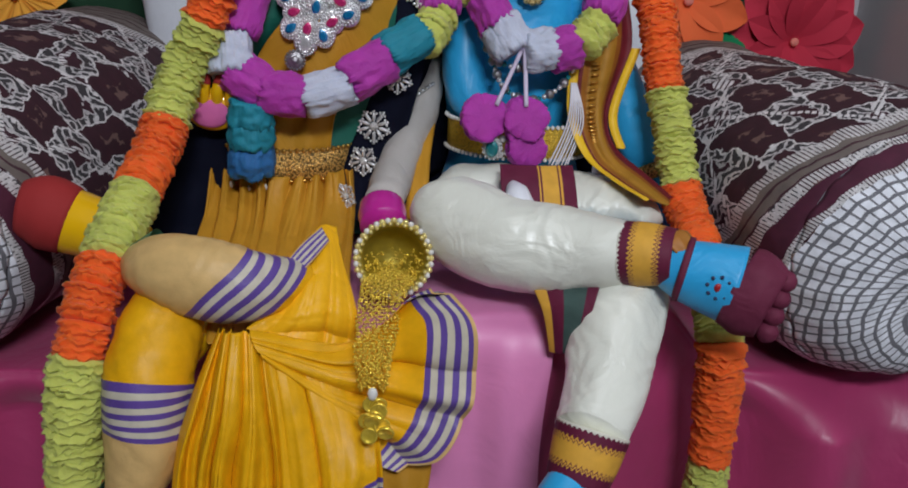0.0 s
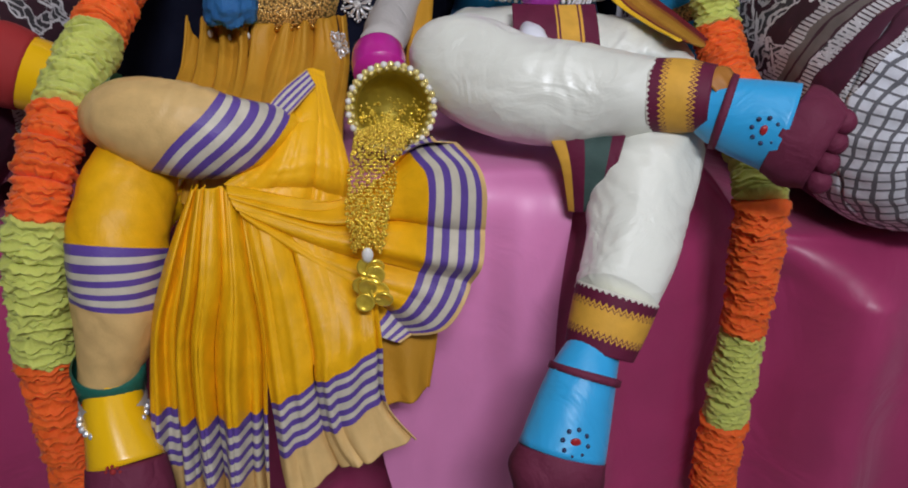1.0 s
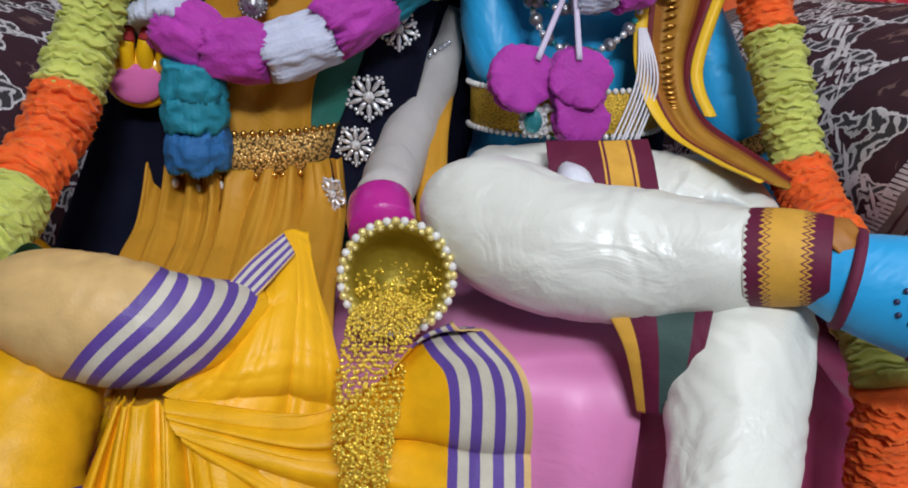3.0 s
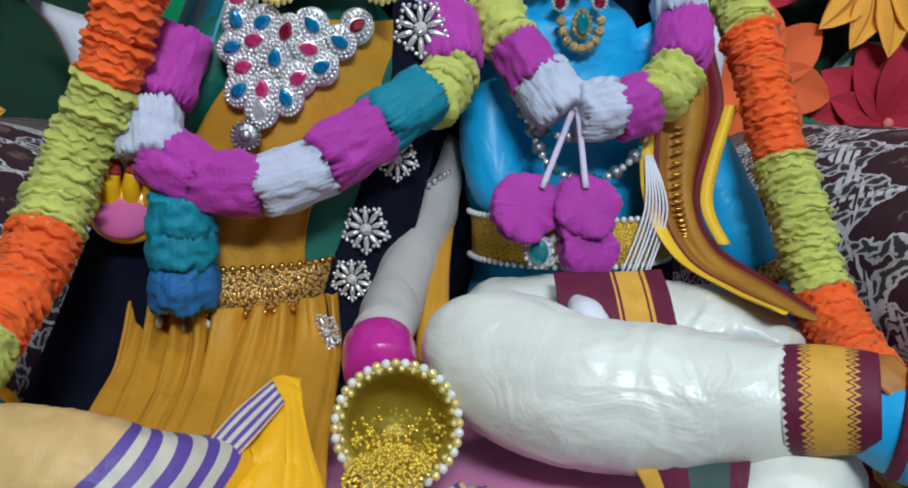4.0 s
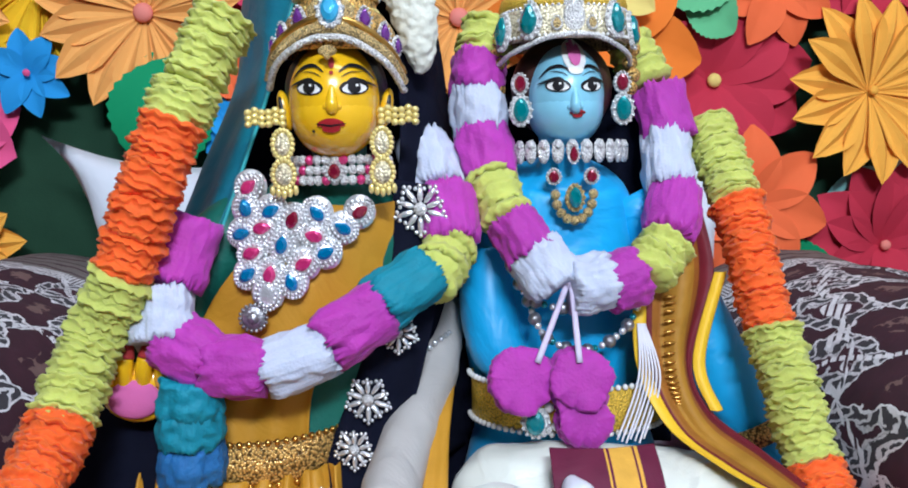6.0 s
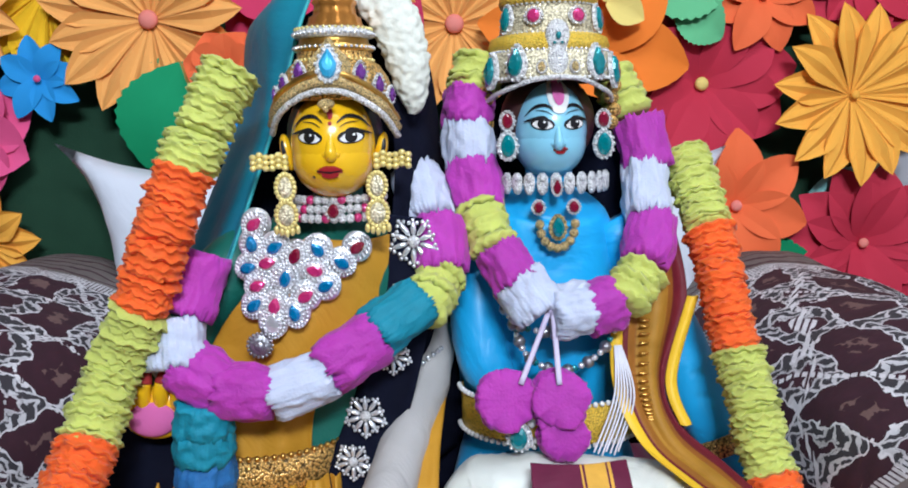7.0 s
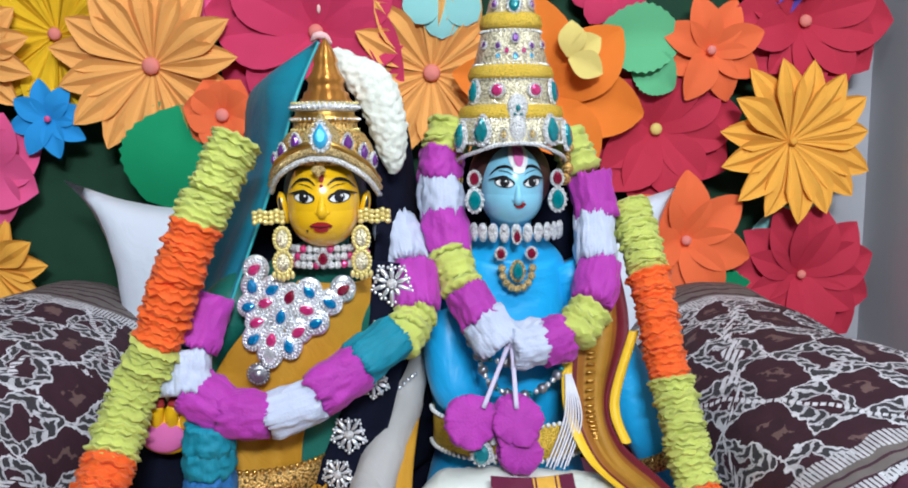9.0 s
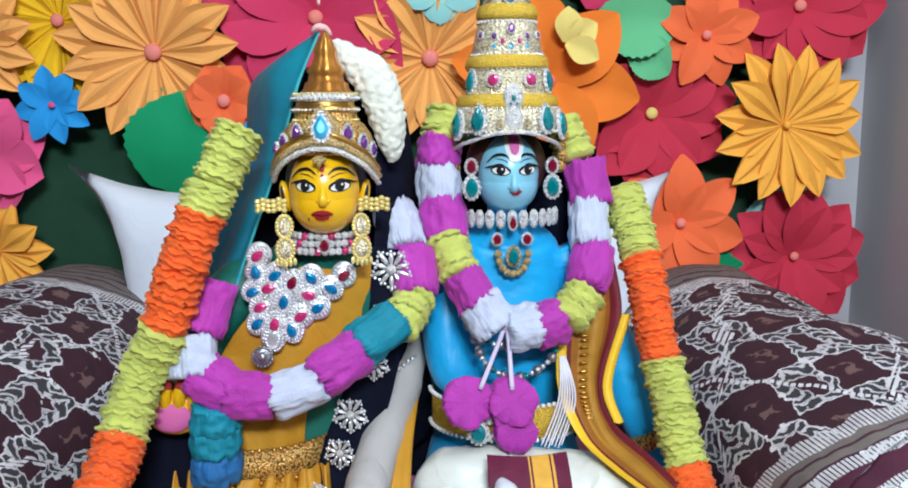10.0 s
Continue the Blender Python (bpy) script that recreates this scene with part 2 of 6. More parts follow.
def part(name, bm, mats, parent=None, label="", smooth=True):
    ob = new(name, finish(name, bm, mats, smooth))
    ob.parent = parent
    if label:
        tagged(ob, label)
    return ob


def thing(name, label, category, group="", kind="", at=(0, 0, 0)):
    ob = new(name)
    ob.empty_display_size = 0.02
    ob.location = at
    return tagged(ob, label, category, group, kind)


def solid(ob, thick):
    """Gives a cloth sheet its thickness."""
    s = ob.modifiers.new("thickness", "SOLIDIFY")
    s.thickness, s.offset = thick, -1
    return ob


def spline(pts, t):
    """Catmull-Rom through rows of numbers, t from 0 to 1."""
    n = len(pts) - 1
    f = min(max(t, 0), 1) * n
    i = min(int(f), n - 1)
    w = f - i
    a, b, c, d = (np.array(pts[min(max(k, 0), n)], float) for k in (i - 1, i, i + 1, i + 2))
    return 0.5 * (2 * b + (c - a) * w + (2 * a - 5 * b + 4 * c - d) * w * w + (3 * b - a - 3 * c + d) * w ** 3)


def tube(bm, ctrl, nu=24, nv=24, wr=0.0, fr=25.0, idx=0, folds=0, fold_amp=0.0, caps=True, swirl=0.0, seed=0.0, span=(0, 1), skew=0.0, skew2=0.0, crease=0.0, cr=60.0):
    """A tapered limb or roll through rows of (x, y, z, half width, half depth)."""
    uvl = bm.loops.layers.uv.verify()
    rings = []
    runs = [Vector(spline(ctrl, k / 12 + 0.04)[:3] - spline(ctrl, k / 12 - 0.04)[:3]).normalized() for k in range(13)]
    lean = [max(abs(d.dot(Vector(a))) for d in runs) for a in ((0, 1, 0), (0, 0, 1), (1, 0, 0))]
    best = next((k for k in range(3) if lean[k] < 0.9), lean.index(min(lean)))
    ref = Vector(((0, 1, 0), (0, 0, 1), (1, 0, 0))[best])
    for i in range(nu + 1):
        u = span[0] + (span[1] - span[0]) * i / nu
        c = spline(ctrl, u)
        d = Vector(spline(ctrl, min(1, u + 0.01))[:3] - spline(ctrl, max(0, u - 0.01))[:3]).normalized()
        n2 = (ref - d * ref.dot(d)).normalized()
        n1 = d.cross(n2)
        ring = []
        for j in range(nv):
            a = 2 * math.pi * j / nv
            o = n1 * math.cos(a) * max(c[3], 1e-4) + n2 * math.sin(a) * max(c[4], 1e-4)
            p = Vector(c[:3]) + o
            k = 1.0
            if wr:
                k += wr * noise.noise(p * fr + Vector((seed, seed, 0)))
            if crease:
                s = noise.noise(Vector((u * 9 + 3 * noise.noise(p * 14), a * 0.9, seed + 2)) * 1.3)
                k += crease * (abs(s) ** 0.6 - 0.5)
            if folds:
                k += fold_amp * math.sin(folds * a + swirl * u + 2 * noise.noise(p * 12))
            ring.append(bm.verts.new(Vector(c[:3]) + o * k))
        rings.append(ring)
    for i in range(nu):
        for j in range(nv):
            q = (j + 1) % nv
            f = bm.faces.new((rings[i][j], rings[i][q], rings[i + 1][q], rings[i + 1][j]))
            f.material_index = idx
            for lo, (a, b) in zip(f.loops, ((i, j), (i, j + 1), (i + 1, j + 1), (i + 1, j))):
                lo[uvl].uv = (span[0] + (span[1] - span[0]) * a / nu - skew * math.cos(2 * math.pi * b / nv) - skew2 * math.sin(2 * math.pi * b / nv), b / nv)
    if caps:
        for ring, uu in ((rings[0], 0), (rings[-1], 1)):
            v = bm.verts.new(sum((q.co for q in ring), Vector()) / nv)
            for j in range(nv):
                f = bm.faces.new((v, ring[(j + 1) % nv], ring[j]) if uu == 0 else (v, ring[j], ring[(j + 1) % nv]))
                f.material_index = idx
                for lo in f.loops:
                    lo[uvl].uv = (uu, 0.5)
    return bm


def sheet(bm, rows, nu=30, nv=30, folds=0, amp=0.0, direction=(0, -1, 0), wr=0.0, fr=12.0, idx=0, grow=True, phase=0.0, sharp=False, vf=0.0, va=0.0):
    """A cloth through a small net of places; u runs along each row, v from row to row."""
    uvl = bm.loops.layers.uv.verify()
    dv = Vector(direction)
    grid = []
    for i in range(nv + 1):
        v = i / nv
        line = []
        for j in range(nu + 1):
            u = j / nu
            p = Vector(spline([spline(r, u) for r in rows], v))
            k = amp * math.sin(2 * math.pi * folds * u + phase + 1.5 * noise.noise(p * 6)) * (v if grow else 1) if folds else 0
            if sharp and folds:
                w = u + 0.10 * noise.noise(Vector((u * 4.0, v * 0.9, phase + 5))) + 0.05 * noise.noise(Vector((u * 11, v * 1.5, phase)))
                s = abs(math.sin(math.pi * folds * w + phase))
                s2 = abs(math.sin(math.pi * folds * 2.3 * w + 1 + 2 * noise.noise(p * 9)))
                k = amp * (1.7 * s ** 0.8 + 0.3 * s2 - 1.2) * (0.55 + 0.9 * abs(noise.noise(Vector((w * 6, v, 9)))) * 1.6) * ((0.35 + 0.65 * v) if grow else 1)
            if vf:
                w = v + 0.12 * math.sin(2.5 * u) + 0.14 * noise.noise(Vector((v * 3.5, u * 1.2, 4)))
                s = abs(math.sin(math.pi * vf * w))
                k += va * (1.7 * s ** 0.8 - 1.0) * (0.4 + 1.3 * abs(noise.noise(Vector((w * 5, u * 0.8, 7)))) * 1.5) * math.sin(0.5 * math.pi * min(1, 0.1 + 1.3 * u))
            if wr:
                k += wr * noise.noise(p * fr)
            line.append(bm.verts.new(p + dv * k))
        grid.append(line)
    for i in range(nv):
        for j in range(nu):
            f = bm.faces.new((grid[i][j], grid[i][j + 1], grid[i + 1][j + 1], grid[i + 1][j]))
            f.material_index = idx
            for lo, (a, b) in zip(f.loops, ((j, i), (j + 1, i), (j + 1, i + 1), (j, i + 1))):
                lo[uvl].uv = (a / nu, b / nv)
    return bm


def ball(bm, c, r, idx=0, seg=12, ring=8, m=None):
    """An ellipsoid; r is a number or three half axes."""
    r = (r, r, r) if isinstance(r, (int, float)) else r
    t = Matrix.Translation(c) @ (m or Matrix.Identity(4)) @ Matrix.Diagonal((*r, 1))
    out = bmesh.ops.create_uvsphere(bm, u_segments=seg, v_segments=ring, radius=1, matrix=t)
    for f in {f for v in out["verts"] for f in v.link_faces}:
        f.material_index = idx
    return bm


def lathe(bm, c, profile, seg=32, idx=0, sy=1.0, axis=None, wave=0.0, waves=0):
    """A turned form: profile of (radius, height)."""
    m = Matrix.Translation(c) @ (axis or Matrix.Identity(4))
    rings = []
    for r, h in profile:
        rings.append([bm.verts.new(m @ Vector((r * (1 + wave * math.sin(waves * a)) * math.cos(a), r * sy * (1 + wave * math.sin(waves * a)) * math.sin(a), h)))
                      for a in (2 * math.pi * k / seg for k in range(seg))])
    for a, b in zip(rings, rings[1:]):
        for k in range(seg):
            f = bm.faces.new((a[k], a[(k + 1) % seg], b[(k + 1) % seg], b[k]))
            f.material_index = idx
    return bm


def gem(bm, c, w, h, m=None, idx=0, depth=0.35, point=0.0, seg=12):
    """A faceted drop or oval stone facing -y, w and h half sizes."""
    t = Matrix.Translation(c) @ (m or Matrix.Identity(4))
    rings = []
    for k, (s, d) in enumerate(((1, 0), (0.92, -0.6), (0.55, -1))):
        ring = []
        for j in range(seg):
            a = 2 * math.pi * j / seg
            z = math.sin(a)
            x = math.cos(a) * (1 - point * max(0, z))
            ring.append(bm.verts.new(t @ Vector((x * w * s, d * w * depth * 1.6, z * h * s))))
        rings.append(ring)
    for a, b in zip(rings, rings[1:]):
        for j in range(seg):
            bm.faces.new((a[j], a[(j + 1) % seg], b[(j + 1) % seg], b[j])).material_index = idx
    bm.faces.new(rings[-1]).material_index = idx
    return bm


def rot(rx=0, ry=0, rz=0):
    return pose(0, 0, 0, rx, ry, rz)


def box(bm, lo, hi, idx=0, bevel=0.0):
    c = [(a + b) / 2 for a, b in zip(lo, hi)]
    s = [b - a for a, b in zip(lo, hi)]
    out = bmesh.ops.create_cube(bm, size=1, matrix=Matrix.Translation(c) @ Matrix.Diagonal((*s, 1)))
    if bevel:
        bmesh.ops.bevel(bm, geom=list({e for v in out["verts"] for e in v.link_edges}), offset=bevel, segments=3, affect="EDGES", profile=0.5)
    return bm


def ikat():
    """Printed bolster cloth: maroon ground, white corded lattice and leaves, grey bands, checked gathered end."""
    m, n, l, p = nodes_of("maroon_ikat_print")
    uv = n.new("ShaderNodeUVMap")
    tc = n.new("ShaderNodeTexCoord")
    warp = n.new("ShaderNodeTexNoise")
    warp.inputs["Scale"].default_value, warp.inputs["Detail"].default_value = 16, 2
    l.new(tc.outputs["Object"], warp.inputs["Vector"])
    sep = n.new("ShaderNodeSeparateXYZ")
    l.new(uv.outputs[0], sep.inputs[0])

    def f(op, a, b=None, c=None):
        k = n.new("ShaderNodeMath")
        k.operation = op
        for s, v in zip(k.inputs, (a, b, c)):
            if v is None:
                continue
            if isinstance(v, (int, float)):
                s.default_value = v
            else:
                l.new(v, s)
        return k.outputs[0]

    def near(x, period, width):
        return f("LESS_THAN", f("PINGPONG", x, period), width)

    u, v, w = sep.outputs[0], sep.outputs[1], f("SUBTRACT", warp.outputs["Fac"], 0.5)
    wu, wv = f("MULTIPLY_ADD", w, 0.035, u), f("MULTIPLY_ADD", w, 0.05, v)
    d1 = f("ADD", f("MULTIPLY", wu, 3.5), f("MULTIPLY", wv, 5.0))
    d2 = f("SUBTRACT", f("MULTIPLY", wu, 3.5), f("MULTIPLY", wv, 5.0))
    cord = f("LESS_THAN", f("PINGPONG", f("MULTIPLY", f("ADD", u, v), 110), 0.5), 0.34)
    lat = f("MULTIPLY", f("MAXIMUM", near(d1, 0.5, 0.017), near(d2, 0.5, 0.017)), cord)
    ring = f("ADD", f("ABSOLUTE", f("SUBTRACT", f("PINGPONG", d1, 0.5), 0.25)), f("ABSOLUTE", f("SUBTRACT", f("PINGPONG", d2, 0.5), 0.25)))
    warp2 = n.new("ShaderNodeTexNoise")
    warp2.inputs["Scale"].default_value, warp2.inputs["Detail"].default_value = 55, 3
    l.new(tc.outputs["Object"], warp2.inputs["Vector"])
    ring = f("MULTIPLY_ADD", f("SUBTRACT", warp2.outputs["Fac"], 0.5), 0.20, ring)
    herring = f("ADD", f("MULTIPLY", u, 74), f("MULTIPLY", f("PINGPONG", f("MULTIPLY", v, 30), 0.5), 2.4))
    vein = f("LESS_THAN", f("PINGPONG", f("ADD", herring, f("MULTIPLY", warp2.outputs["Fac"], 2.0)), 0.5), 0.17)
    leaf = f("MULTIPLY", f("MULTIPLY", f("GREATER_THAN", ring, 0.26), f("LESS_THAN", ring, 0.37)), vein)
    spot = f("MULTIPLY", f("LESS_THAN", ring, 0.09), f("GREATER_THAN", warp2.outputs["Fac"], 0.47))
    line1 = f("LESS_THAN", f("ABSOLUTE", f("SUBTRACT", ring, 0.25)), 0.012)
    line2 = f("LESS_THAN", f("ABSOLUTE", f("SUBTRACT", ring, 0.385)), 0.012)
    white = f("MAXIMUM", f("MAXIMUM", lat, f("MULTIPLY", leaf, 0.9)), f("MAXIMUM", line1, f("MULTIPLY", line2, 0.8)))
    band = f("ADD", f("MULTIPLY", f("GREATER_THAN", u, 0.58), f("LESS_THAN", u, 0.615)), f("LESS_THAN", u, 0.16))
    edge = f("MAXIMUM", f("LESS_THAN", f("ABSOLUTE", f("SUBTRACT", wu, 0.577)), 0.009), f("LESS_THAN", f("ABSOLUTE", f("SUBTRACT", wu, 0.625)), 0.010))
    edge = f("MAXIMUM", edge, f("LESS_THAN", f("ABSOLUTE", f("SUBTRACT", wu, 0.165)), 0.012))
    edge = f("MAXIMUM", edge, f("LESS_THAN", f("ABSOLUTE", f("SUBTRACT", wu, 0.692)), 0.009))
    plain = f("MULTIPLY", f("GREATER_THAN", u, 0.635), f("LESS_THAN", u, 0.685))
    end = f("GREATER_THAN", u, SPLIT)
    chk = f("MULTIPLY", f("LESS_THAN", f("PINGPONG", f("MULTIPLY", wu, 34), 0.5), 0.36), f("GREATER_THAN", f("PINGPONG", f("MULTIPLY", v, 72), 0.5), 0.10))

    def mix(fac, a, b):
        k = n.new("ShaderNodeMix")
        k.data_type = "RGBA"
        l.new(fac, k.inputs["Factor"])
        for s, x in (("A", a), ("B", b)):
            if isinstance(x, tuple):
                k.inputs[s].default_value = (*x, 1)
            else:
                l.new(x, k.inputs[s])
        return k.outputs["Result"]

    c = mix(white, (0.042, 0.010, 0.019), (0.72, 0.70, 0.71))
    rope = f("MULTIPLY", f("MULTIPLY", f("GREATER_THAN", ring, 0.25), f("LESS_THAN", ring, 0.385)), f("SUBTRACT", 1.0, white))
    c = mix(rope, c, (0.045, 0.040, 0.046))
    c = mix(spot, c, (0.16, 0.09, 0.08))
    c = mix(f("MINIMUM", band, 1.0), c, mix(f("LESS_THAN", f("PINGPONG", f("MULTIPLY", wu, 62), 0.5), 0.12), (0.17, 0.14, 0.125), (0.06, 0.02, 0.03)))
    c = mix(plain, c, (0.075, 0.01, 0.03))
    c = mix(f("MULTIPLY", edge, f("LESS_THAN", f("PINGPONG", f("MULTIPLY", v, 230), 0.5), 0.33)), c, (0.6, 0.58, 0.58))
    c = mix(end, c, mix(chk, (0.17, 0.17, 0.19), (0.80, 0.82, 0.88)))
    weave = n.new("ShaderNodeHueSaturation")
    l.new(c, weave.inputs["Color"])
    l.new(f("MULTIPLY_ADD", warp2.outputs["Fac"], 0.7, 0.62), weave.inputs["Value"])
    l.new(weave.outputs[0], p.inputs["Base Color"])
    p.inputs["Roughness"].default_value = 0.85
    b = n.new("ShaderNodeBump")
    b.inputs["Strength"].default_value, b.inputs["Distance"].default_value = 0.4, 0.004
    l.new(warp2.outputs["Fac"], b.inputs["Height"])
    l.new(b.outputs[0], p.inputs["Normal"])
    return m


SPLIT = 0.70
M["ikat"] = ikat()

# ---- the room ----
def slab(name, lo, hi, m, label, category):
    bm = bmesh.new()
    box(bm, lo, hi)
    return tagged(part(name, bm, m, None, smooth=False), label, category, kind="structure")


# Floor and ceiling stay out of view; their dark colours reduce bounce.
slab("floor", (-2.1, -2.6, -0.1), (1.22, 2.0, 0.0), M["floor"], "unseen tiled room floor kept dark to cut bounced light", "floor")
slab("ceiling", (-2.1, -2.6, 2.5), (1.22, 2.0, 2.6), M["ceiling"], "unseen room ceiling kept dark grey to cut bounced light", "ceiling")
slab("wall_back", (-2.1, 1.86, 0.0), (1.22, 2.0, 2.5), M["wall"], "plain grey plaster wall behind the display", "wall")
slab("wall_right", (1.10, -2.6, 0.0), (1.22, 1.86, 2.5), M["wall"], "plain grey plaster side wall", "wall")
# Left and front walls are out of view, darkened to lower the fill.
slab("wall_left", (-2.2, -2.6, 0.0), (-2.1, 2.0, 2.5), M["dark_wall"], "unseen side wall kept dark to cut bounced light", "wall")
slab("wall_front", (-2.1, -2.7, 0.0), (1.22, -2.6, 2.5), M["dark_wall"], "unseen wall facing the display kept dark to cut bounced light", "wall")

bm = bmesh.new()
sheet(bm, [[(-1.0, 1.835, 1.95), (0.0, 1.835, 1.95), (0.985, 1.835, 1.95)], [(-1.0, 1.832, 1.2), (0.0, 1.832, 1.2), (0.975, 1.832, 1.2)],
           [(-1.0, 1.835, 0.3), (0.0, 1.835, 0.3), (0.97, 1.835, 0.3)]], 60, 40, folds=9, amp=0.006, grow=False, wr=0.01, fr=3)
backdrop = tagged(solid(part("backdrop_cloth", bm, M["board"]), 0.002), "dark green cloth hung behind the paper flowers", "backdrop cloth", kind="structure")

# ---- seat and cloths ----
bm = bmesh.new()
box(bm, (-0.72, 1.07, 0.0), (1.06, 1.80, 0.480), bevel=0.03)
box(bm, (-0.16, 1.06, 0.47), (0.47, 1.5, 0.580), bevel=0.03)
tagged(part("platform", bm, M["wood"]), "low wooden platform hidden under pink satin cloth", "platform")


def drape(name, x0, x1, m, label, front, lift, wave, amp, low, n=90, taper=(0.0, 0.0)):
    """A cloth laid over the platform, hanging down its front in upright folds."""
    bm = bmesh.new()
    uvl = bm.loops.layers.uv.verify()
    prof = [(1.78, 0.0), (1.5, 0.0), (1.2, 0.0), (1.02, 0.0), (0.985, -0.01), (0.965, -0.035), (0.955, -0.08), (0.945, -0.16), (0.94, -0.28), (0.935, -0.40), (0.93, -0.58)]
    grid = []
    for i in range(61):
        y, d = spline(prof, i / 60)
        line = []
        for j in range(n + 1):
            drop = min(1, max(0, -d / 0.40))
            x = x0 + taper[0] * drop + (x1 + taper[1] * drop - x0 - taper[0] * drop) * j / n
            k = 1 / (1 + math.exp(-(x + 0.19) / 0.02)) * (1 - 1 / (1 + math.exp(-(x - 0.50) / 0.02)))
            top = 0.492 + lift + 0.108 * k
            hang = min(1, max(0, -d / 0.07))
            f = amp * hang * (math.sin(wave * x + 2.2 * noise.noise(Vector((x * 5, d * 2, 3)))) + 0.5 * math.sin(2.3 * wave * x + 1))
            c = 0.004 * noise.noise(Vector((x * 14, y * 14, d * 10)))
            z = top + d * (top - low) / 0.58 if d < 0 else top
            line.append(bm.verts.new((x + 0.01 * hang * noise.noise(Vector((x * 4, d * 6, 0))), y + front - 0.0 * k + f, z + c)))
        grid.append(line)
    for a, b in zip(grid, grid[1:]):
        for j in range(n):
            bm.faces.new((a[j], a[j + 1], b[j + 1], b[j]))
    return tagged(part(name, bm, m), label, "cloth")


drape("seat_cloth", -0.74, 1.07, M["pink_satin"], "crimson pink satin cloth draped over the platform in folds", 0.035, 0.0, 15.0, 0.036, 0.03, 260)
drape("front_cloth", 0.05, 0.302, M["light_satin"], "light pink satin cloth hanging down between the dolls", -0.045, 0.010, 40.0, 0.007, 0.05, 80, (0.07, -0.035))


# ---- bolsters ----

def bolster(ctrl, label, seed):
    e = thing("bolster", label, "bolster", "bolsters beside the dolls")
    bm = bmesh.new()
    tube(bm, ctrl, 60, 72, wr=0.05, fr=7, seed=seed, folds=14, fold_amp=0.006, span=(0, SPLIT), skew2=0.085)
    part("cover", bm, M["ikat"], e, "maroon cloth printed with white leaves")
    bm = bmesh.new()
    tube(bm, ctrl, 40, 96, wr=0.05, fr=7, seed=seed, folds=24, fold_amp=0.012, span=(SPLIT, 1), skew2=0.085)
    part("end_cap", bm, M["ikat"], e, "gathered grey and white checked end")
    return e


bolster([(0.70, 1.76, 0.67, 0.10, 0.10), (0.70, 1.72, 0.67, 0.178, 0.178), (0.70, 1.55, 0.67, 0.186, 0.186), (0.705, 1.38, 0.67, 0.187, 0.187), (0.72, 1.2, 0.675, 0.185, 0.185),
         (0.735, 1.04, 0.675, 0.178, 0.178), (0.745, 0.96, 0.67, 0.150, 0.150), (0.75, 0.915, 0.668, 0.10, 0.10), (0.75, 0.895, 0.665, 0.01, 0.01)],
        "fat round bolster in maroon white print with checked grey end", 0)
bolster([(-0.42, 1.76, 0.70, 0.10, 0.10), (-0.42, 1.72, 0.70, 0.175, 0.175), (-0.425, 1.55, 0.69, 0.19, 0.19), (-0.435, 1.38, 0.685, 0.195, 0.195), (-0.46, 1.2, 0.68, 0.19, 0.19),
         (-0.475, 1.06, 0.675, 0.18, 0.18), (-0.485, 0.98, 0.67, 0.150, 0.150), (-0.49, 0.935, 0.67, 0.10, 0.10), (-0.49, 0.915, 0.665, 0.01, 0.01)],
        "fat round bolster in maroon and white print beside the yellow doll", 5)


# ---- white pillows behind the dolls ----
def pillow(c, w, h, d, label, ears):
    bm = bmesh.new()
    n = 24
    for side in (1, -1):
        g = []
        for i in range(n + 1):
            row = []
            for j in range(n + 1):
                a, b = 2 * i / n - 1, 2 * j / n - 1
                puff = ((1 - a * a) * (1 - b * b)) ** 0.42
                pinch = 1 - 0.10 * (1 - abs(a) ** 3) * abs(b) ** 2 * (0.5 + ears) - 0.06 * (1 - b * b) * abs(a)
                p = Vector((a * w * (1 - 0.24 * (1 - b * b) * ears), -side * d * puff, b * h * (1 - 0.14 * (1 - a * a) * ears)))
                spike = (abs(a) * abs(b)) ** 7 * ears
                p += Vector((0.040 * spike * (1 if a > 0 else -1), 0.006 * noise.noise(p * 25), 0.018 * spike * (1 if b > 0 else -1)))
                row.append(bm.verts.new(Vector(c) + p))
            g.append(row)
        for i in range(n):
            for j in range(n):
                q = (g[i][j], g[i + 1][j], g[i + 1][j + 1], g[i][j + 1])
                bm.faces.new(q if side > 0 else q[::-1])
    bmesh.ops.remove_doubles(bm, verts=bm.verts, dist=0.0004)
    return tagged(part("pillow", bm, M["white_satin"]), label, "pillow", "white pillows behind the dolls")


pillow((-0.185, 1.66, 0.795), 0.190, 0.245, 0.08, "white satin pillow with pointed corners propped upright", 1.0)
pillow((0.47, 1.69, 0.77), 0.155, 0.25, 0.07, "white satin pillow propped behind the blue doll", 0.6)


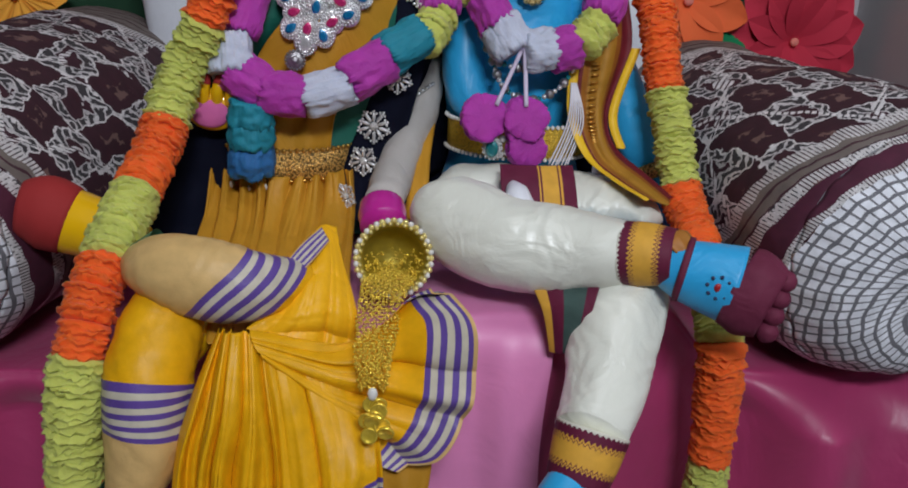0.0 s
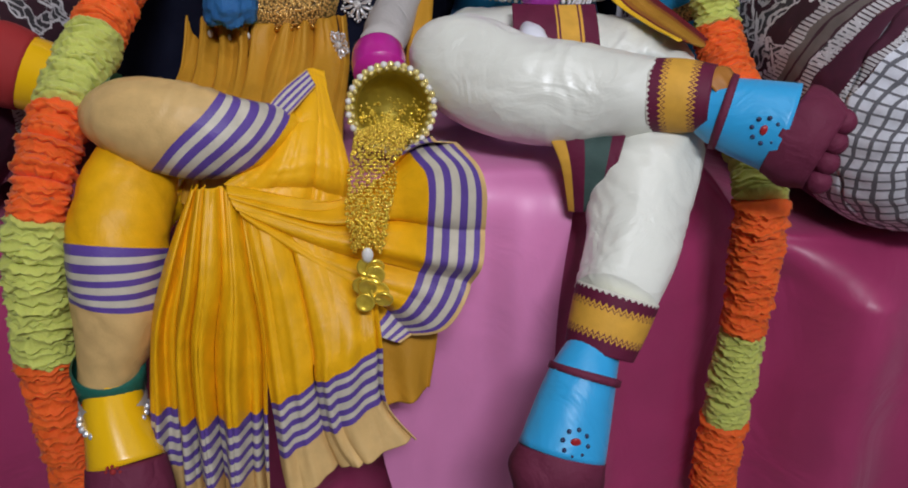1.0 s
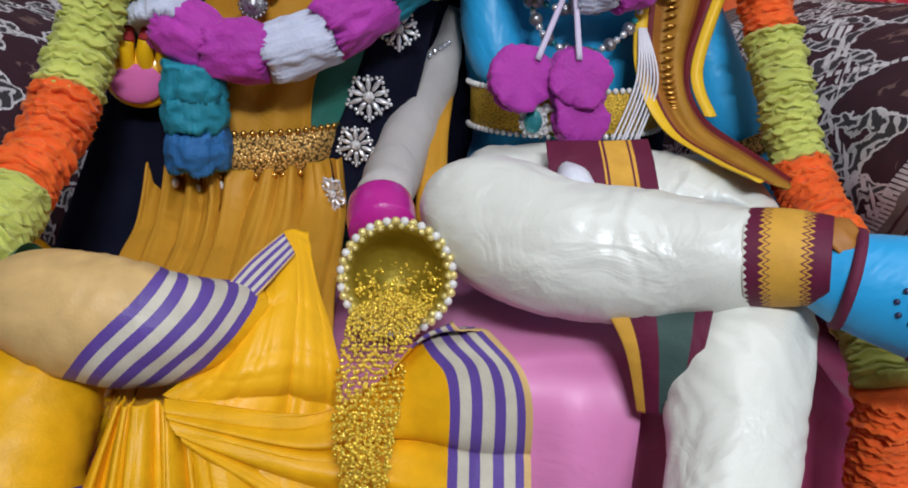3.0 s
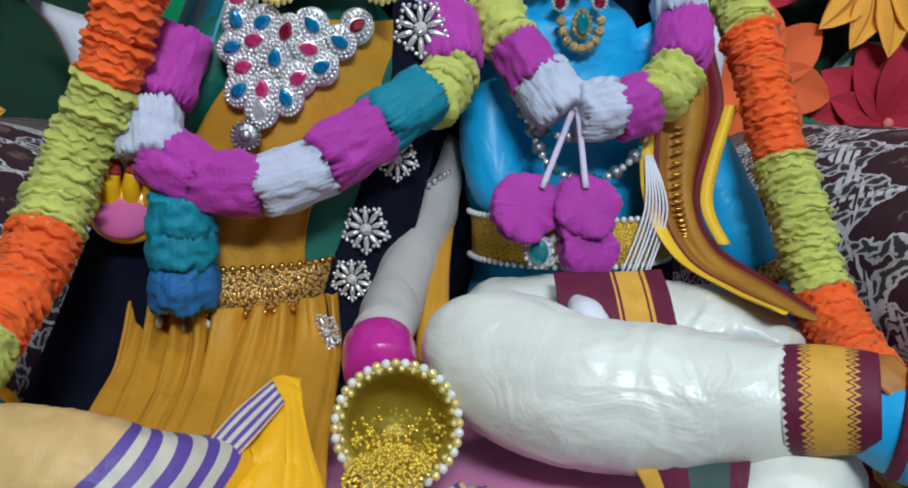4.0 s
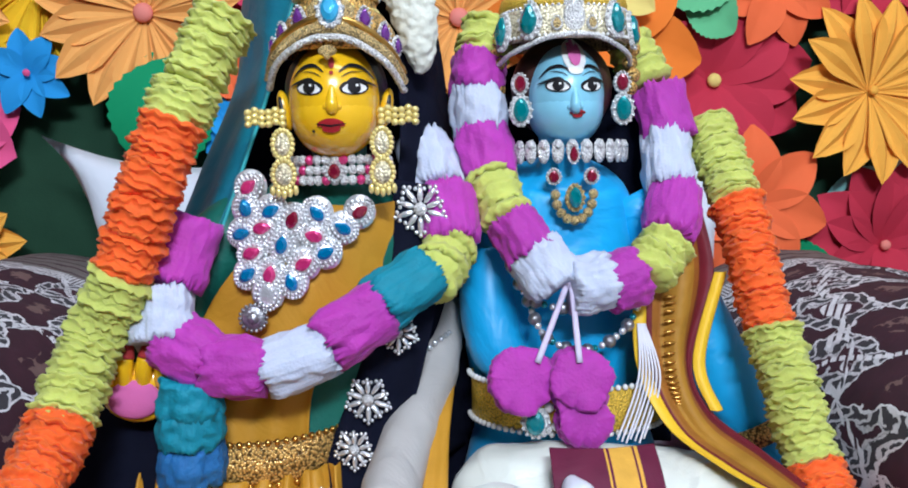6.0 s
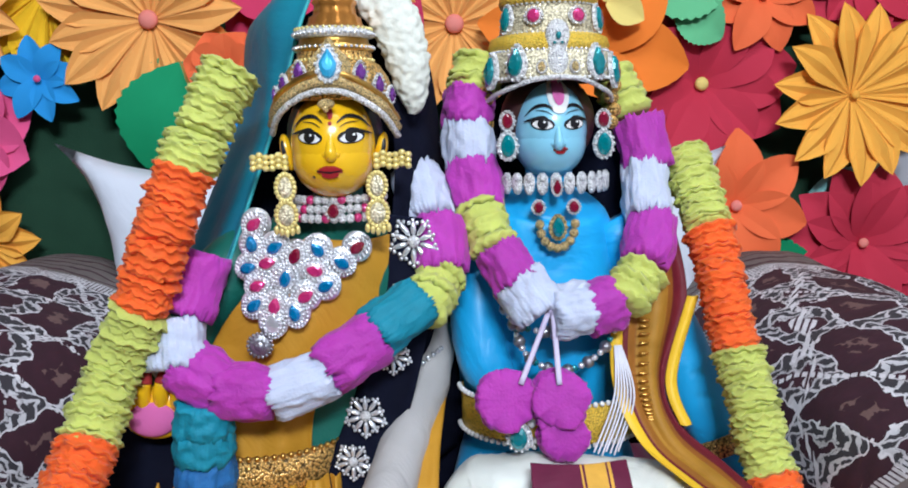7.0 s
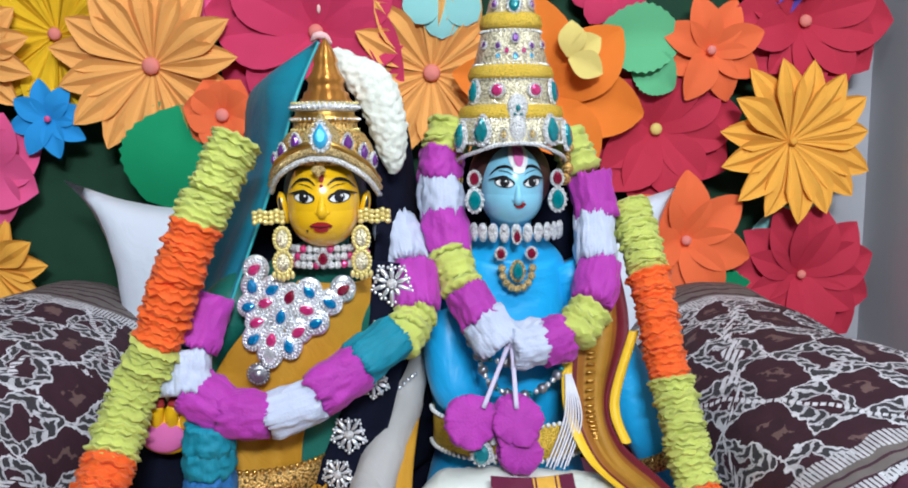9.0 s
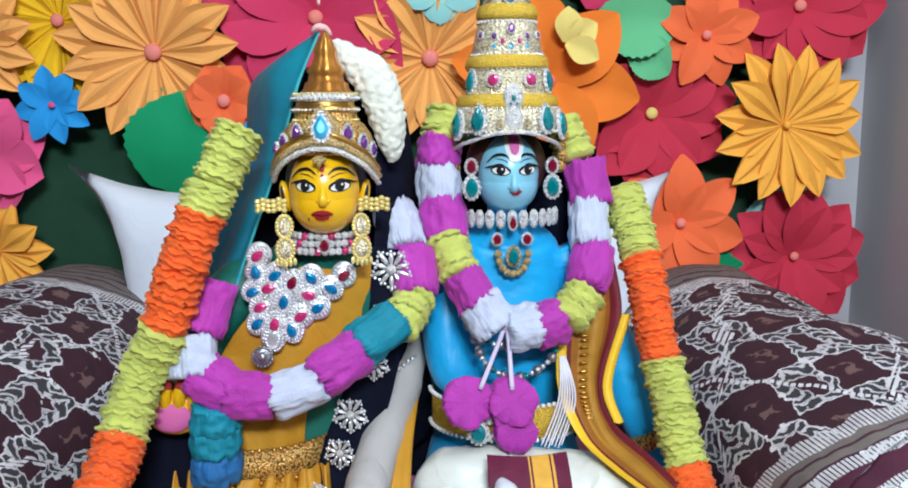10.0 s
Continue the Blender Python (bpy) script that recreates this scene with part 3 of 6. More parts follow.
# ---- paper flowers ----
def petal_mesh(name, m, length, width, style, teeth=False):
    """One folded paper petal lying along +x, its face towards +z."""
    bm = bmesh.new()
    nu, nv = (22 if teeth else 10), 6
    g = []
    for i in range(nu + 1):
        u = i / nu
        if style == "pleat":
            w = width * min(u * 1.45, 1.0) * (1 if u < 0.58 else max(0.0, (1 - u) / 0.42) ** 0.7)
            h = 0.10 * u + 0.05 * math.sin(u * 3)
        elif style == "round":
            w = width * math.sin(math.pi * min(1, 0.1 + u * 0.9)) ** 0.6 * (0.45 + 0.55 * u)
            h = 0.32 * math.sin(u * 2.2) * (1 - 0.5 * u)
        elif style == "leafy":
            w = width * max(0, math.sin(math.pi * (0.05 + 0.95 * u ** 1.25))) ** 0.8
            h = 0.20 * math.sin(u * 2.5) * (1 - 0.35 * u)
        elif style == "leaf":
            w = width * max(0, math.sin(math.pi * (0.06 + 0.93 * u))) ** 0.75
            h = 0.12 * math.sin(u * 3)
        else:
            w = width * max(0, math.sin(math.pi * (0.07 + 0.93 * u ** 1.1))) ** 0.9
            h = 0.20 * math.sin(u * 2.4) * (1 - 0.4 * u)
        row = []
        for j in range(nv + 1):
            v = 2 * j / nv - 1
            fold = {"pleat": 0.48 * abs(abs(v) * 2 - 1), "round": -0.2 * v * v + 0.12 * abs(v), "leafy": 0.30 * abs(v) ** 1.3, "leaf": 0.30 * abs(v), "point": 0.35 * abs(v)}[style]
            edge = 1 + (0.07 * (i % 2) if style == "leaf" and teeth and j in (0, nv) else 0)
            row.append(bm.verts.new((length * u, v * w * edge, h * length + fold * w + 0.003)))
        g.append(row)
    for i in range(nu):
        for j in range(nv):
            bm.faces.new((g[i][j], g[i + 1][j], g[i + 1][j + 1], g[i][j + 1]))
    bmesh.ops.remove_doubles(bm, verts=bm.verts, dist=0.0001)
    return finish(name, bm, m, smooth=style != "pleat")


def flower(x, z, r, n, colour, style, label, y=1.80, spin=0.0, lean=(0, 0), rings=1, wide=1.0, centre="centre", dot=0.012, skip=()):
    """A folded paper flower on the backdrop: petals round a small pleated centre."""
    e = thing("paper_flower", label, "paper flower", "paper flowers on the backdrop")
    e.matrix_world = pose(x, y, z, 90 + lean[0], 0, lean[1])
    for k in range(rings):
        rr = r * (1 - 0.28 * k)
        me = petal_mesh("petal", PAPER[colour], rr, wide * rr * math.tan(math.pi / n) * (1.05 if style == "pleat" else 1.12), style)
        for i in range(n):
            if i in skip:
                continue
            p = new("petal", me)
            p.parent = e
            j = random.uniform(-0.5, 0.5)
            p.matrix_basis = pose(0, 0, 0.012 * k + 0.0015 * (i % 2), 0, -4 - 14 * k + random.uniform(-5, 4), spin + 360 * (i + 0.5 * k) / n + j * 5) @ Matrix.Diagonal((random.uniform(0.94, 1.04), 1, 1, 1))
    if dot:
        bm = bmesh.new()
        ball(bm, (0, 0, 0.02 * rings), (dot, dot, dot * 0.7), seg=14, ring=8)
        part("centre", bm, PAPER[centre], e, "small round paper centre")
    return e


flower(0.932, 0.850, 0.150, 11, "red", "point", "raspberry red paper flower with pointed petals and pale centre", spin=14, dot=0.009, y=1.795, wide=0.98)
flower(0.893, 1.108, 0.160, 15, "amber", "pleat", "large amber paper flower with pleated pointed petals", spin=5, y=1.775, dot=0.008, centre="amber", lean=(-4, 6))
flower(0.641, 1.134, 0.165, 10, "red", "point", "raspberry red paper flower beside the tall crown", spin=8, y=1.812, dot=0.012, centre="lemon", wide=1.0)
flower(-0.290, 1.254, 0.172, 15, "apricot", "pleat", "large apricot paper flower with pleated petals", spin=3, y=1.785, dot=0.016)
flower(0.213, 1.240, 0.165, 15, "apricot", "pleat", "apricot pleated paper flower between the two crowns", spin=9, y=1.79, dot=0.016)
flower(-0.471, 1.161, 0.072, 8, "blue", "leaf", "small sky blue paper flower with eight petals", spin=12, y=1.77, dot=0.006, centre="pink", wide=0.62)
flower(0.731, 1.278, 0.105, 8, "coral", "leaf", "coral paper flower with eight separate folded petals", spin=20, y=1.775, dot=0.009, wide=0.64)
flower(-0.464, 1.313, 0.150, 13, "yellow", "pleat", "yellow paper flower with broad pleated petals", spin=10, y=1.81, dot=0.012)
flower(0.002, 1.317, 0.20, 9, "pinkred", "point", "large pink red paper flower above the yellow doll", spin=10, y=1.815, dot=0.014, wide=1.1)
flower(0.690, 0.925, 0.135, 7, "coral", "leaf", "coral paper flower with pointed leaf shaped petals", spin=38, y=1.765, dot=0.010, wide=0.56)
flower(-0.600, 1.075, 0.115, 8, "pink", "leafy", "bright pink paper flower with folded petals", spin=20, y=1.79, dot=0.012)
flower(-0.605, 0.890, 0.105, 11, "amber", "pleat", "amber pleated paper flower low on the backdrop", spin=0, y=1.79, dot=0.01)
flower(-0.605, 1.275, 0.12, 12, "apricot", "pleat", "apricot pleated paper flower at the backdrop's edge", spin=12, y=1.78, dot=0.012)
flower(-0.600, 1.46, 0.12, 8, "mint", "round", "mint green paper flower high on the backdrop", spin=5, y=1.80)
flower(-0.228, 1.133, 0.055, 7, "blue", "point", "small blue paper flower partly covered by a leaf", spin=5, y=1.77, dot=0.006, wide=0.8)
flower(-0.118, 1.065, 0.08, 8, "blue", "point", "small sky blue paper flower beside the veil", spin=25, y=1.74, dot=0.006, wide=0.8)
flower(0.432, 1.196, 0.185, 6, "orange", "leaf", "deep orange paper flower with six wide petals", spin=-14, y=1.762, wide=0.50, dot=0.012)
flower(0.924, 1.335, 0.165, 10, "red", "point", "raspberry red paper flower high on the backdrop", spin=0, y=1.81, wide=1.0)
flower(-0.159, 1.165, 0.072, 7, "coral", "point", "small coral paper flower behind the veil", spin=12, y=1.74)
flower(0.232, 1.385, 0.085, 7, "aqua", "round", "pale aqua paper flower high on the backdrop", spin=-90, y=1.77)
flower(-0.182, 1.395, 0.075, 7, "pink", "round", "pink paper flower high on the backdrop", spin=30, y=1.80)
flower(0.545, 1.395, 0.08, 8, "pinkred", "round", "pink red paper flower beside the mint leaf", spin=15, y=1.80)
flower(0.455, 1.262, 0.066, 6, "lemon", "point", "small lemon yellow paper flower beside the mint leaf", spin=30, y=1.705, dot=0, skip=(2, 3, 4), wide=0.6)
flower(0.86, 1.44, 0.10, 9, "purple", "point", "purple paper flower high on the backdrop", spin=4, y=1.80)
flower(-0.40, 1.52, 0.15, 10, "pinkred", "point", "pink red paper flower high on the backdrop", spin=4, y=1.80)
flower(0.40, 1.53, 0.15, 14, "amber", "pleat", "amber pleated paper flower high on the backdrop", spin=4, y=1.80)
flower(1.02, 1.60, 0.13, 9, "coral", "round", "coral paper flower at the top corner", spin=4, y=1.80)


def leaf(x, z, length, width, turn, colour, label, y=1.79, lean=0):
    me = petal_mesh("paper_leaf", PAPER[colour], length, width, "leaf", True)
    ob = new("paper_leaf", me)
    ob.matrix_world = pose(x, y, z, 90 + lean, 0, 0) @ pose(0, 0, 0, 0, 0, turn)
    return tagged(ob, label, "paper leaf", "paper leaves on the backdrop")


leaf(-0.285, 1.005, 0.19, 0.080, 70, "green", "emerald green paper leaf pointing upwards", 1.76)
leaf(-0.30, 1.06, 0.16, 0.06, 60, "green", "emerald green paper leaf behind a pillow", 1.785)
leaf(0.515, 1.295, 0.165, 0.06, 2, "mint", "mint green paper leaf beside the tall crown", 1.768)
leaf(0.585, 1.262, 0.095, 0.040, -35, "mint", "small mint green paper leaf", 1.765)
leaf(0.70, 0.80, 0.14, 0.05, 10, "green", "emerald green paper leaf above the bolster", 1.775)
leaf(0.72, 0.83, 0.10, 0.04, 30, "green", "emerald green paper leaf under the coral flower", 1.785)
leaf(0.84, 0.93, 0.10, 0.025, 30, "aqua", "pale folded paper scrap behind the flowers", 1.80)


# ---- the dolls ----
def on_head(c, r, x, z, out=0.0):
    """Place on the front of a head's ellipsoid, and its outward turn."""
    a, b = (x - c[0]) / r[0], (z - c[2]) / r[2]
    y = c[1] - r[1] * math.sqrt(max(0.05, 1 - a * a - b * b))
    nrm = Vector(((x - c[0]) / r[0] ** 2, (y - c[1]) / r[1] ** 2, (z - c[2]) / r[2] ** 2)).normalized()
    return Vector((x, y, z)) + nrm * out, nrm


def spot(bm, c, r, x, z, w, h, idx, out, tilt=0, seg=14):
    """A painted oval that follows the curve of the head."""
    vs = []
    ct, st = math.cos(radians(tilt)), math.sin(radians(tilt))
    for k in range(seg):
        a = 2 * math.pi * k / seg
        dx, dz = w * math.cos(a), h * math.sin(a)
        vs.append(bm.verts.new(on_head(c, r, x + dx * ct - dz * st, z + dx * st + dz * ct, out)[0]))
    mid = bm.verts.new(on_head(c, r, x, z, out + 0.0003)[0])
    for k in range(seg):
        bm.faces.new((mid, vs[k], vs[(k + 1) % seg])).material_index = idx


def stroke(bm, c, r, pts, w, idx, out):
    """A painted line on the head, tapered at its ends."""
    n = 12
    prev = None
    for i in range(n + 1):
        x, z = spline(pts, i / n)
        k = w * math.sin(math.pi * (0.12 + 0.80 * i / n))
        q = (bm.verts.new(on_head(c, r, x, z - k, out)[0]), bm.verts.new(on_head(c, r, x, z + k, out)[0]))
        if prev:
            bm.faces.new((prev[0], q[0], q[1], prev[1])).material_index = idx
        prev = q


def head(bm, c, r, skin, eyes, ez, nose, dark):
    """A round painted face: cheeks and jaw, a soft nose, almond eyes, lash lines and arched brows."""
    ball(bm, c, r, skin, 40, 28)
    ball(bm, (c[0], c[1] - 0.003, c[2] - 0.013), (r[0] * 0.97, r[1] * 0.93, r[2] * 0.76), skin, 32, 22)
    tube(bm, [(nose[0], nose[1] + 0.006, nose[2] + 0.016, 0.003, 0.003), (nose[0], nose[1] + 0.002, nose[2] + 0.005, 0.0038, 0.005), (nose[0], nose[1] - 0.001, nose[2] - 0.005, 0.0056, 0.0062), (nose[0], nose[1] + 0.003, nose[2] - 0.010, 0.0045, 0.004)], 14, 16, idx=skin)
    for s in (-1, 1):
        ball(bm, (nose[0] + s * 0.0052, nose[1] + 0.003, nose[2] - 0.0055), (0.0034, 0.0042, 0.0034), skin, 12, 8)
    for s, x in zip((-1, 1), eyes):
        spot(bm, c, r, x, ez, 0.0118, 0.0062, dark, 0.0010, s * 6)
        spot(bm, c, r, x, ez - 0.0008, 0.0098, 0.0043, 2, 0.0015, s * 6)
        spot(bm, c, r, x - s * 0.0002, ez, 0.0052, 0.0052, 1, 0.0020)
        # Glint painted on the iris as a small white dot.
        spot(bm, c, r, x + 0.0018, ez + 0.0016, 0.0012, 0.0012, 2, 0.0026, seg=8)
        stroke(bm, c, r, [(x - s * 0.010, ez - 0.001), (x - s * 0.002, ez + 0.0062), (x + s * 0.008, ez + 0.005), (x + s * 0.017, ez + 0.0025)], 0.0016, dark, 0.0022)
        stroke(bm, c, r, [(x - s * 0.010, ez + 0.0085), (x - s * 0.003, ez + 0.0125), (x + s * 0.007, ez + 0.0140)], 0.0005, dark, 0.0014)
        stroke(bm, c, r, [(x - s * 0.012, ez + 0.0125), (x - s * 0.004, ez + 0.0185), (x + s * 0.007, ez + 0.0170), (x + s * 0.016, ez + 0.0085)], 0.0017, dark, 0.0014)


def lips(bm, c, r, x, z, w, idx, dark):
    """A painted mouth: bowed upper lip, full lower lip and a dark parting line."""
    c, rr = (c[0], c[1] - 0.003, c[2] - 0.013), (r[0] * 0.97, r[1] * 0.93, r[2] * 0.76)
    for s in (-1, 1):
        spot(bm, c, rr, x + s * w * 0.36, z + w * 0.16, w * 0.58, w * 0.22, idx, 0.0016, -s * 16)
    spot(bm, c, rr, x, z - w * 0.20, w * 0.62, w * 0.30, idx, 0.0017)
    stroke(bm, c, rr, [(x - w * 0.95, z + w * 0.10), (x - w * 0.3, z), (x, z - w * 0.05), (x + w * 0.3, z), (x + w * 0.95, z + w * 0.10)], w * 0.06, dark, 0.0024)


SKIN_Y = [M[k] for k in ("yellow_skin", "black", "eye_white", "iris", "lip", "maroon", "pinkpalm", "redmark", "green_silk", "grey_cloth", "hair", "white_satin")]
bm = bmesh.new()
yc, yr = (0.067, 1.155, 1.058), (0.0405, 0.049, 0.052)
head(bm, yc, yr, 0, (0.0505, 0.0870), 1.0645, (0.069, 1.106, 1.054), 1)
lips(bm, yc, yr, 0.0675, 1.0335, 0.0125, 4, 1)
spot(bm, yc, yr, 0.0690, 1.085, 0.0026, 0.0052, 7, 0.0012)
spot(bm, yc, yr, 0.0690, 1.0765, 0.0018, 0.0018, 7, 0.0012)
spot(bm, (yc[0], yc[1] - 0.003, yc[2] - 0.013), (yr[0] * 0.97, yr[1] * 0.93, yr[2] * 0.76), 0.053, 1.029, 0.0013, 0.0013, 1, 0.0018)
ball(bm, (0.067, 1.176, 1.066), (0.0475, 0.046, 0.050), 1, 28, 18)
for s in (-1, 1):
    ball(bm, (0.067 + s * 0.0455, 1.160, 1.050), (0.0062, 0.008, 0.0185), 0, 16, 12, rot(0, s * 12, 0))
    ball(bm, (0.067 + s * 0.0470, 1.1545, 1.050), (0.0028, 0.0030, 0.0125), 1, 12, 8, rot(0, s * 12, 0))
tube(bm, [(0.067, 1.18, 1.03, 0.026, 0.026), (0.066, 1.185, 0.985, 0.03, 0.028), (0.06, 1.205, 0.96, 0.072, 0.045), (0.045, 1.225, 0.88, 0.098, 0.062), (0.015, 1.235, 0.76, 0.105, 0.07), (-0.01, 1.24, 0.65, 0.125, 0.10)], 20, 28, idx=8)
# raised palm
tube(bm, [(-0.015, 1.21, 0.955, 0.035, 0.035), (-0.075, 1.19, 0.90, 0.036, 0.034), (-0.115, 1.17, 0.82, 0.03, 0.028), (-0.115, 1.15, 0.78, 0.024, 0.022)], 12, 16, idx=8)
ball(bm, (-0.112, 1.128, 0.803), (0.033, 0.012, 0.027), 0, 20, 14)
ball(bm, (-0.113, 1.1185, 0.799), (0.0235, 0.006, 0.0175), 6, 18, 12)
for k in range(4):
    tube(bm, [(-0.136 + 0.0155 * k, 1.125, 0.812, 0.0074, 0.009), (-0.136 + 0.0165 * k, 1.117, 0.826, 0.0074, 0.008), (-0.134 + 0.017 * k, 1.115, 0.839 - 0.003 * abs(k - 1.5), 0.0068, 0.007)], 8, 12, idx=0)
    tube(bm, [(-0.134 + 0.017 * k, 1.115, 0.838 - 0.003 * abs(k - 1.5), 0.0074, 0.0076), (-0.132 + 0.0172 * k, 1.117, 0.851 - 0.003 * abs(k - 1.5), 0.0045, 0.0055)], 6, 12, idx=7)
# sleeved arm that holds the pot
tube(bm, [(0.155, 1.30, 0.85, 0.030, 0.03), (0.150, 1.27, 0.79, 0.031, 0.03), (0.126, 1.19, 0.740, 0.029, 0.028), (0.102, 1.06, 0.705, 0.024, 0.024)], 16, 20, wr=0.12, fr=40, idx=9)
tube(bm, [(-0.04, 1.20, 0.595, 0.04, 0.035), (-0.085, 0.95, 0.615, 0.030, 0.030), (-0.127, 0.83, 0.58, 0.03, 0.03), (-0.141, 0.80, 0.465, 0.020, 0.020)], 16, 14, idx=0)
# hanging foot and folded foot
tube(bm, [(-0.142, 0.80, 0.465, 0.026, 0.027), (-0.136, 0.775, 0.440, 0.027, 0.029), (-0.124, 0.75, 0.405, 0.035, 0.033)], 10, 20, idx=0)
tube(bm, [(-0.125, 0.752, 0.407, 0.0352, 0.034), (-0.121, 0.74, 0.385, 0.039, 0.035), (-0.118, 0.73, 0.360, 0.038, 0.033), (-0.118, 0.725, 0.340, 0.025, 0.023)], 12, 20, idx=5)
for k in range(8):
    a = k * math.pi / 4
    ball(bm, (-0.125 + 0.006 * math.cos(a), 0.7215, 0.421 + 0.006 * math.sin(a)), (0.0014, 0.002, 0.0014), 7, 8, 6)
ball(bm, (-0.125, 0.7215, 0.421), (0.003, 0.0025, 0.003), 7, 10, 8)
tube(bm, [(-0.172, 1.005, 0.668, 0.020, 0.02), (-0.21, 1.012, 0.678, 0.033, 0.032), (-0.262, 1.02, 0.690, 0.040, 0.036)], 8, 20, idx=0)
tube(bm, [(-0.258, 1.02, 0.689, 0.041, 0.037), (-0.285, 1.018, 0.700, 0.044, 0.038), (-0.310, 1.015, 0.706, 0.032, 0.028)], 8, 20, idx=7)
tagged(part("doll", bm, SKIN_Y), "seated doll with a glossy yellow painted face and raised palm", "doll", "seated dolls")

SKIN_B = [M[k] for k in ("blue_skin", "black", "eye_white", "iris", "lip", "maroon", "blue_satin", "hair", "silver", "pinkpalm")]
bm = bmesh.new()
bc, br = (0.292, 1.252, 1.066), (0.0400, 0.050, 0.052)
head(bm, bc, br, 0, (0.2785, 0.3110), 1.0720, (0.294, 1.2015, 1.057), 1)
lips(bm, bc, br, 0.296, 1.0455, 0.0082, 4, 1)
ball(bm, (0.292, 1.270, 1.075), (0.0525, 0.049, 0.053), 7, 28, 18)
spot(bm, bc, br, 0.2955, 1.1020, 0.0115, 0.0185, 2, 0.0016)
spot(bm, bc, br, 0.2955, 1.087, 0.0072, 0.0050, 2, 0.0018)
spot(bm, bc, br, 0.2955, 1.1045, 0.0062, 0.0150, 9, 0.0026)
tube(bm, [(0.293, 1.265, 1.03, 0.026, 0.026), (0.293, 1.265, 0.998, 0.030, 0.028), (0.292, 1.275, 0.975, 0.070, 0.044), (0.288, 1.285, 0.92, 0.088, 0.058), (0.284, 1.285, 0.84, 0.098, 0.068), (0.287, 1.285, 0.79, 0.098, 0.068), (0.288, 1.29, 0.74, 0.09, 0.07), (0.29, 1.28, 0.66, 0.11, 0.10)], 40, 48, wr=0.03, fr=14, folds=5, fold_amp=0.012, swirl=2, crease=0.03, idx=6)
tube(bm, [(0.226, 1.285, 0.965, 0.032, 0.032), (0.214, 1.265, 0.90, 0.031, 0.032), (0.212, 1.245, 0.84, 0.031, 0.032), (0.222, 1.235, 0.805, 0.030, 0.028), (0.240, 1.235, 0.785, 0.022, 0.022)], 24, 28, wr=0.06, fr=20, crease=0.06, idx=6)
tube(bm, [(0.365, 1.285, 0.96, 0.034, 0.034), (0.415, 1.27, 0.86, 0.037, 0.035), (0.455, 1.25, 0.775, 0.035, 0.033), (0.486, 1.232, 0.71, 0.028, 0.027), (0.520, 1.21, 0.66, 0.026, 0.026), (0.545, 1.19, 0.63, 0.02, 0.02)], 20, 20, wr=0.10, fr=35, idx=6)


def foot(bm, a, b, c, d, w, front, rose, idx=6):
    """A stuffed cloth foot: blue upper, maroon toes with seams, an anklet line and a printed rosette."""
    tube(bm, [(*a, w[0], w[0]), (*b, w[1], w[1] * 0.9), (*c, w[2], w[2] * 0.85)], 14, 24, idx=idx)
    toe = Vector(d)
    tube(bm, [(*c, w[2] * 1.005, w[2] * 0.87), (*(Vector(c).lerp(toe, 0.5)), w[2] * 1.06, w[2] * 0.85), (*d, w[2] * 0.9, w[2] * 0.62)], 10, 24, wr=0.10, fr=45, idx=5)
    ax = (Vector(c) - Vector(b)).normalized()
    side = ax.cross(Vector((0, 1, 0))).normalized()
    for k in range(4):
        o = side * w[2] * (-0.66 + 0.44 * k)
        ball(bm, toe + o + ax * 0.004, (w[2] * 0.27,) * 3, 5, 12, 10)
    m = Vector(a).lerp(Vector(b), 0.75)
    t = Matrix.Translation(m) @ ax.to_track_quat("Z", "Y").to_matrix().to_4x4()
    r0 = w[0] + (w[1] - w[0]) * 0.78
    lathe(bm, (0, 0, 0), [(r0 * 0.93, -0.004), (r0 * 1.10, -0.003), (r0 * 1.10, 0.003), (r0 * 0.93, 0.004)], 24, 5, 1.0, t)
    p = Vector(rose)
    for k in range(9):
        if k == 8:
            q, s = p, 0.0052
        else:
            q = p + (ax * math.cos(k * math.pi / 4) + side * math.sin(k * math.pi / 4)) * 0.0115
            s = 0.0022
        q = q - Vector((0, 1, 0)) * front
        ball(bm, q, (s, 0.0022, s), 4 if k == 8 else 3, 10, 6)


tube(bm, [(0.26, 1.22, 0.655, 0.035, 0.035), (0.215, 1.03, 0.68, 0.03, 0.03), (0.30, 0.945, 0.69, 0.03, 0.03), (0.41, 0.884, 0.697, 0.022, 0.022)], 16, 14, idx=6)
tube(bm, [(0.33, 1.22, 0.65, 0.035, 0.035), (0.375, 0.95, 0.640, 0.03, 0.03), (0.330, 0.825, 0.56, 0.012, 0.012), (0.304, 0.787, 0.512, 0.012, 0.012)], 16, 14, idx=6)
foot(bm, (0.404, 0.885, 0.697), (0.425, 0.872, 0.692), (0.470, 0.852, 0.684), (0.500, 0.83, 0.672), (0.026, 0.034, 0.043), 0.0, (0.441, 0.829, 0.691))
foot(bm, (0.299, 0.776, 0.508), (0.282, 0.752, 0.482), (0.264, 0.722, 0.430), (0.254, 0.702, 0.396), (0.023, 0.032, 0.040), 0.0, (0.270, 0.7015, 0.458))
tagged(part("doll", bm, SKIN_B), "seated doll with pale blue painted face and blue satin limbs", "doll", "seated dolls")


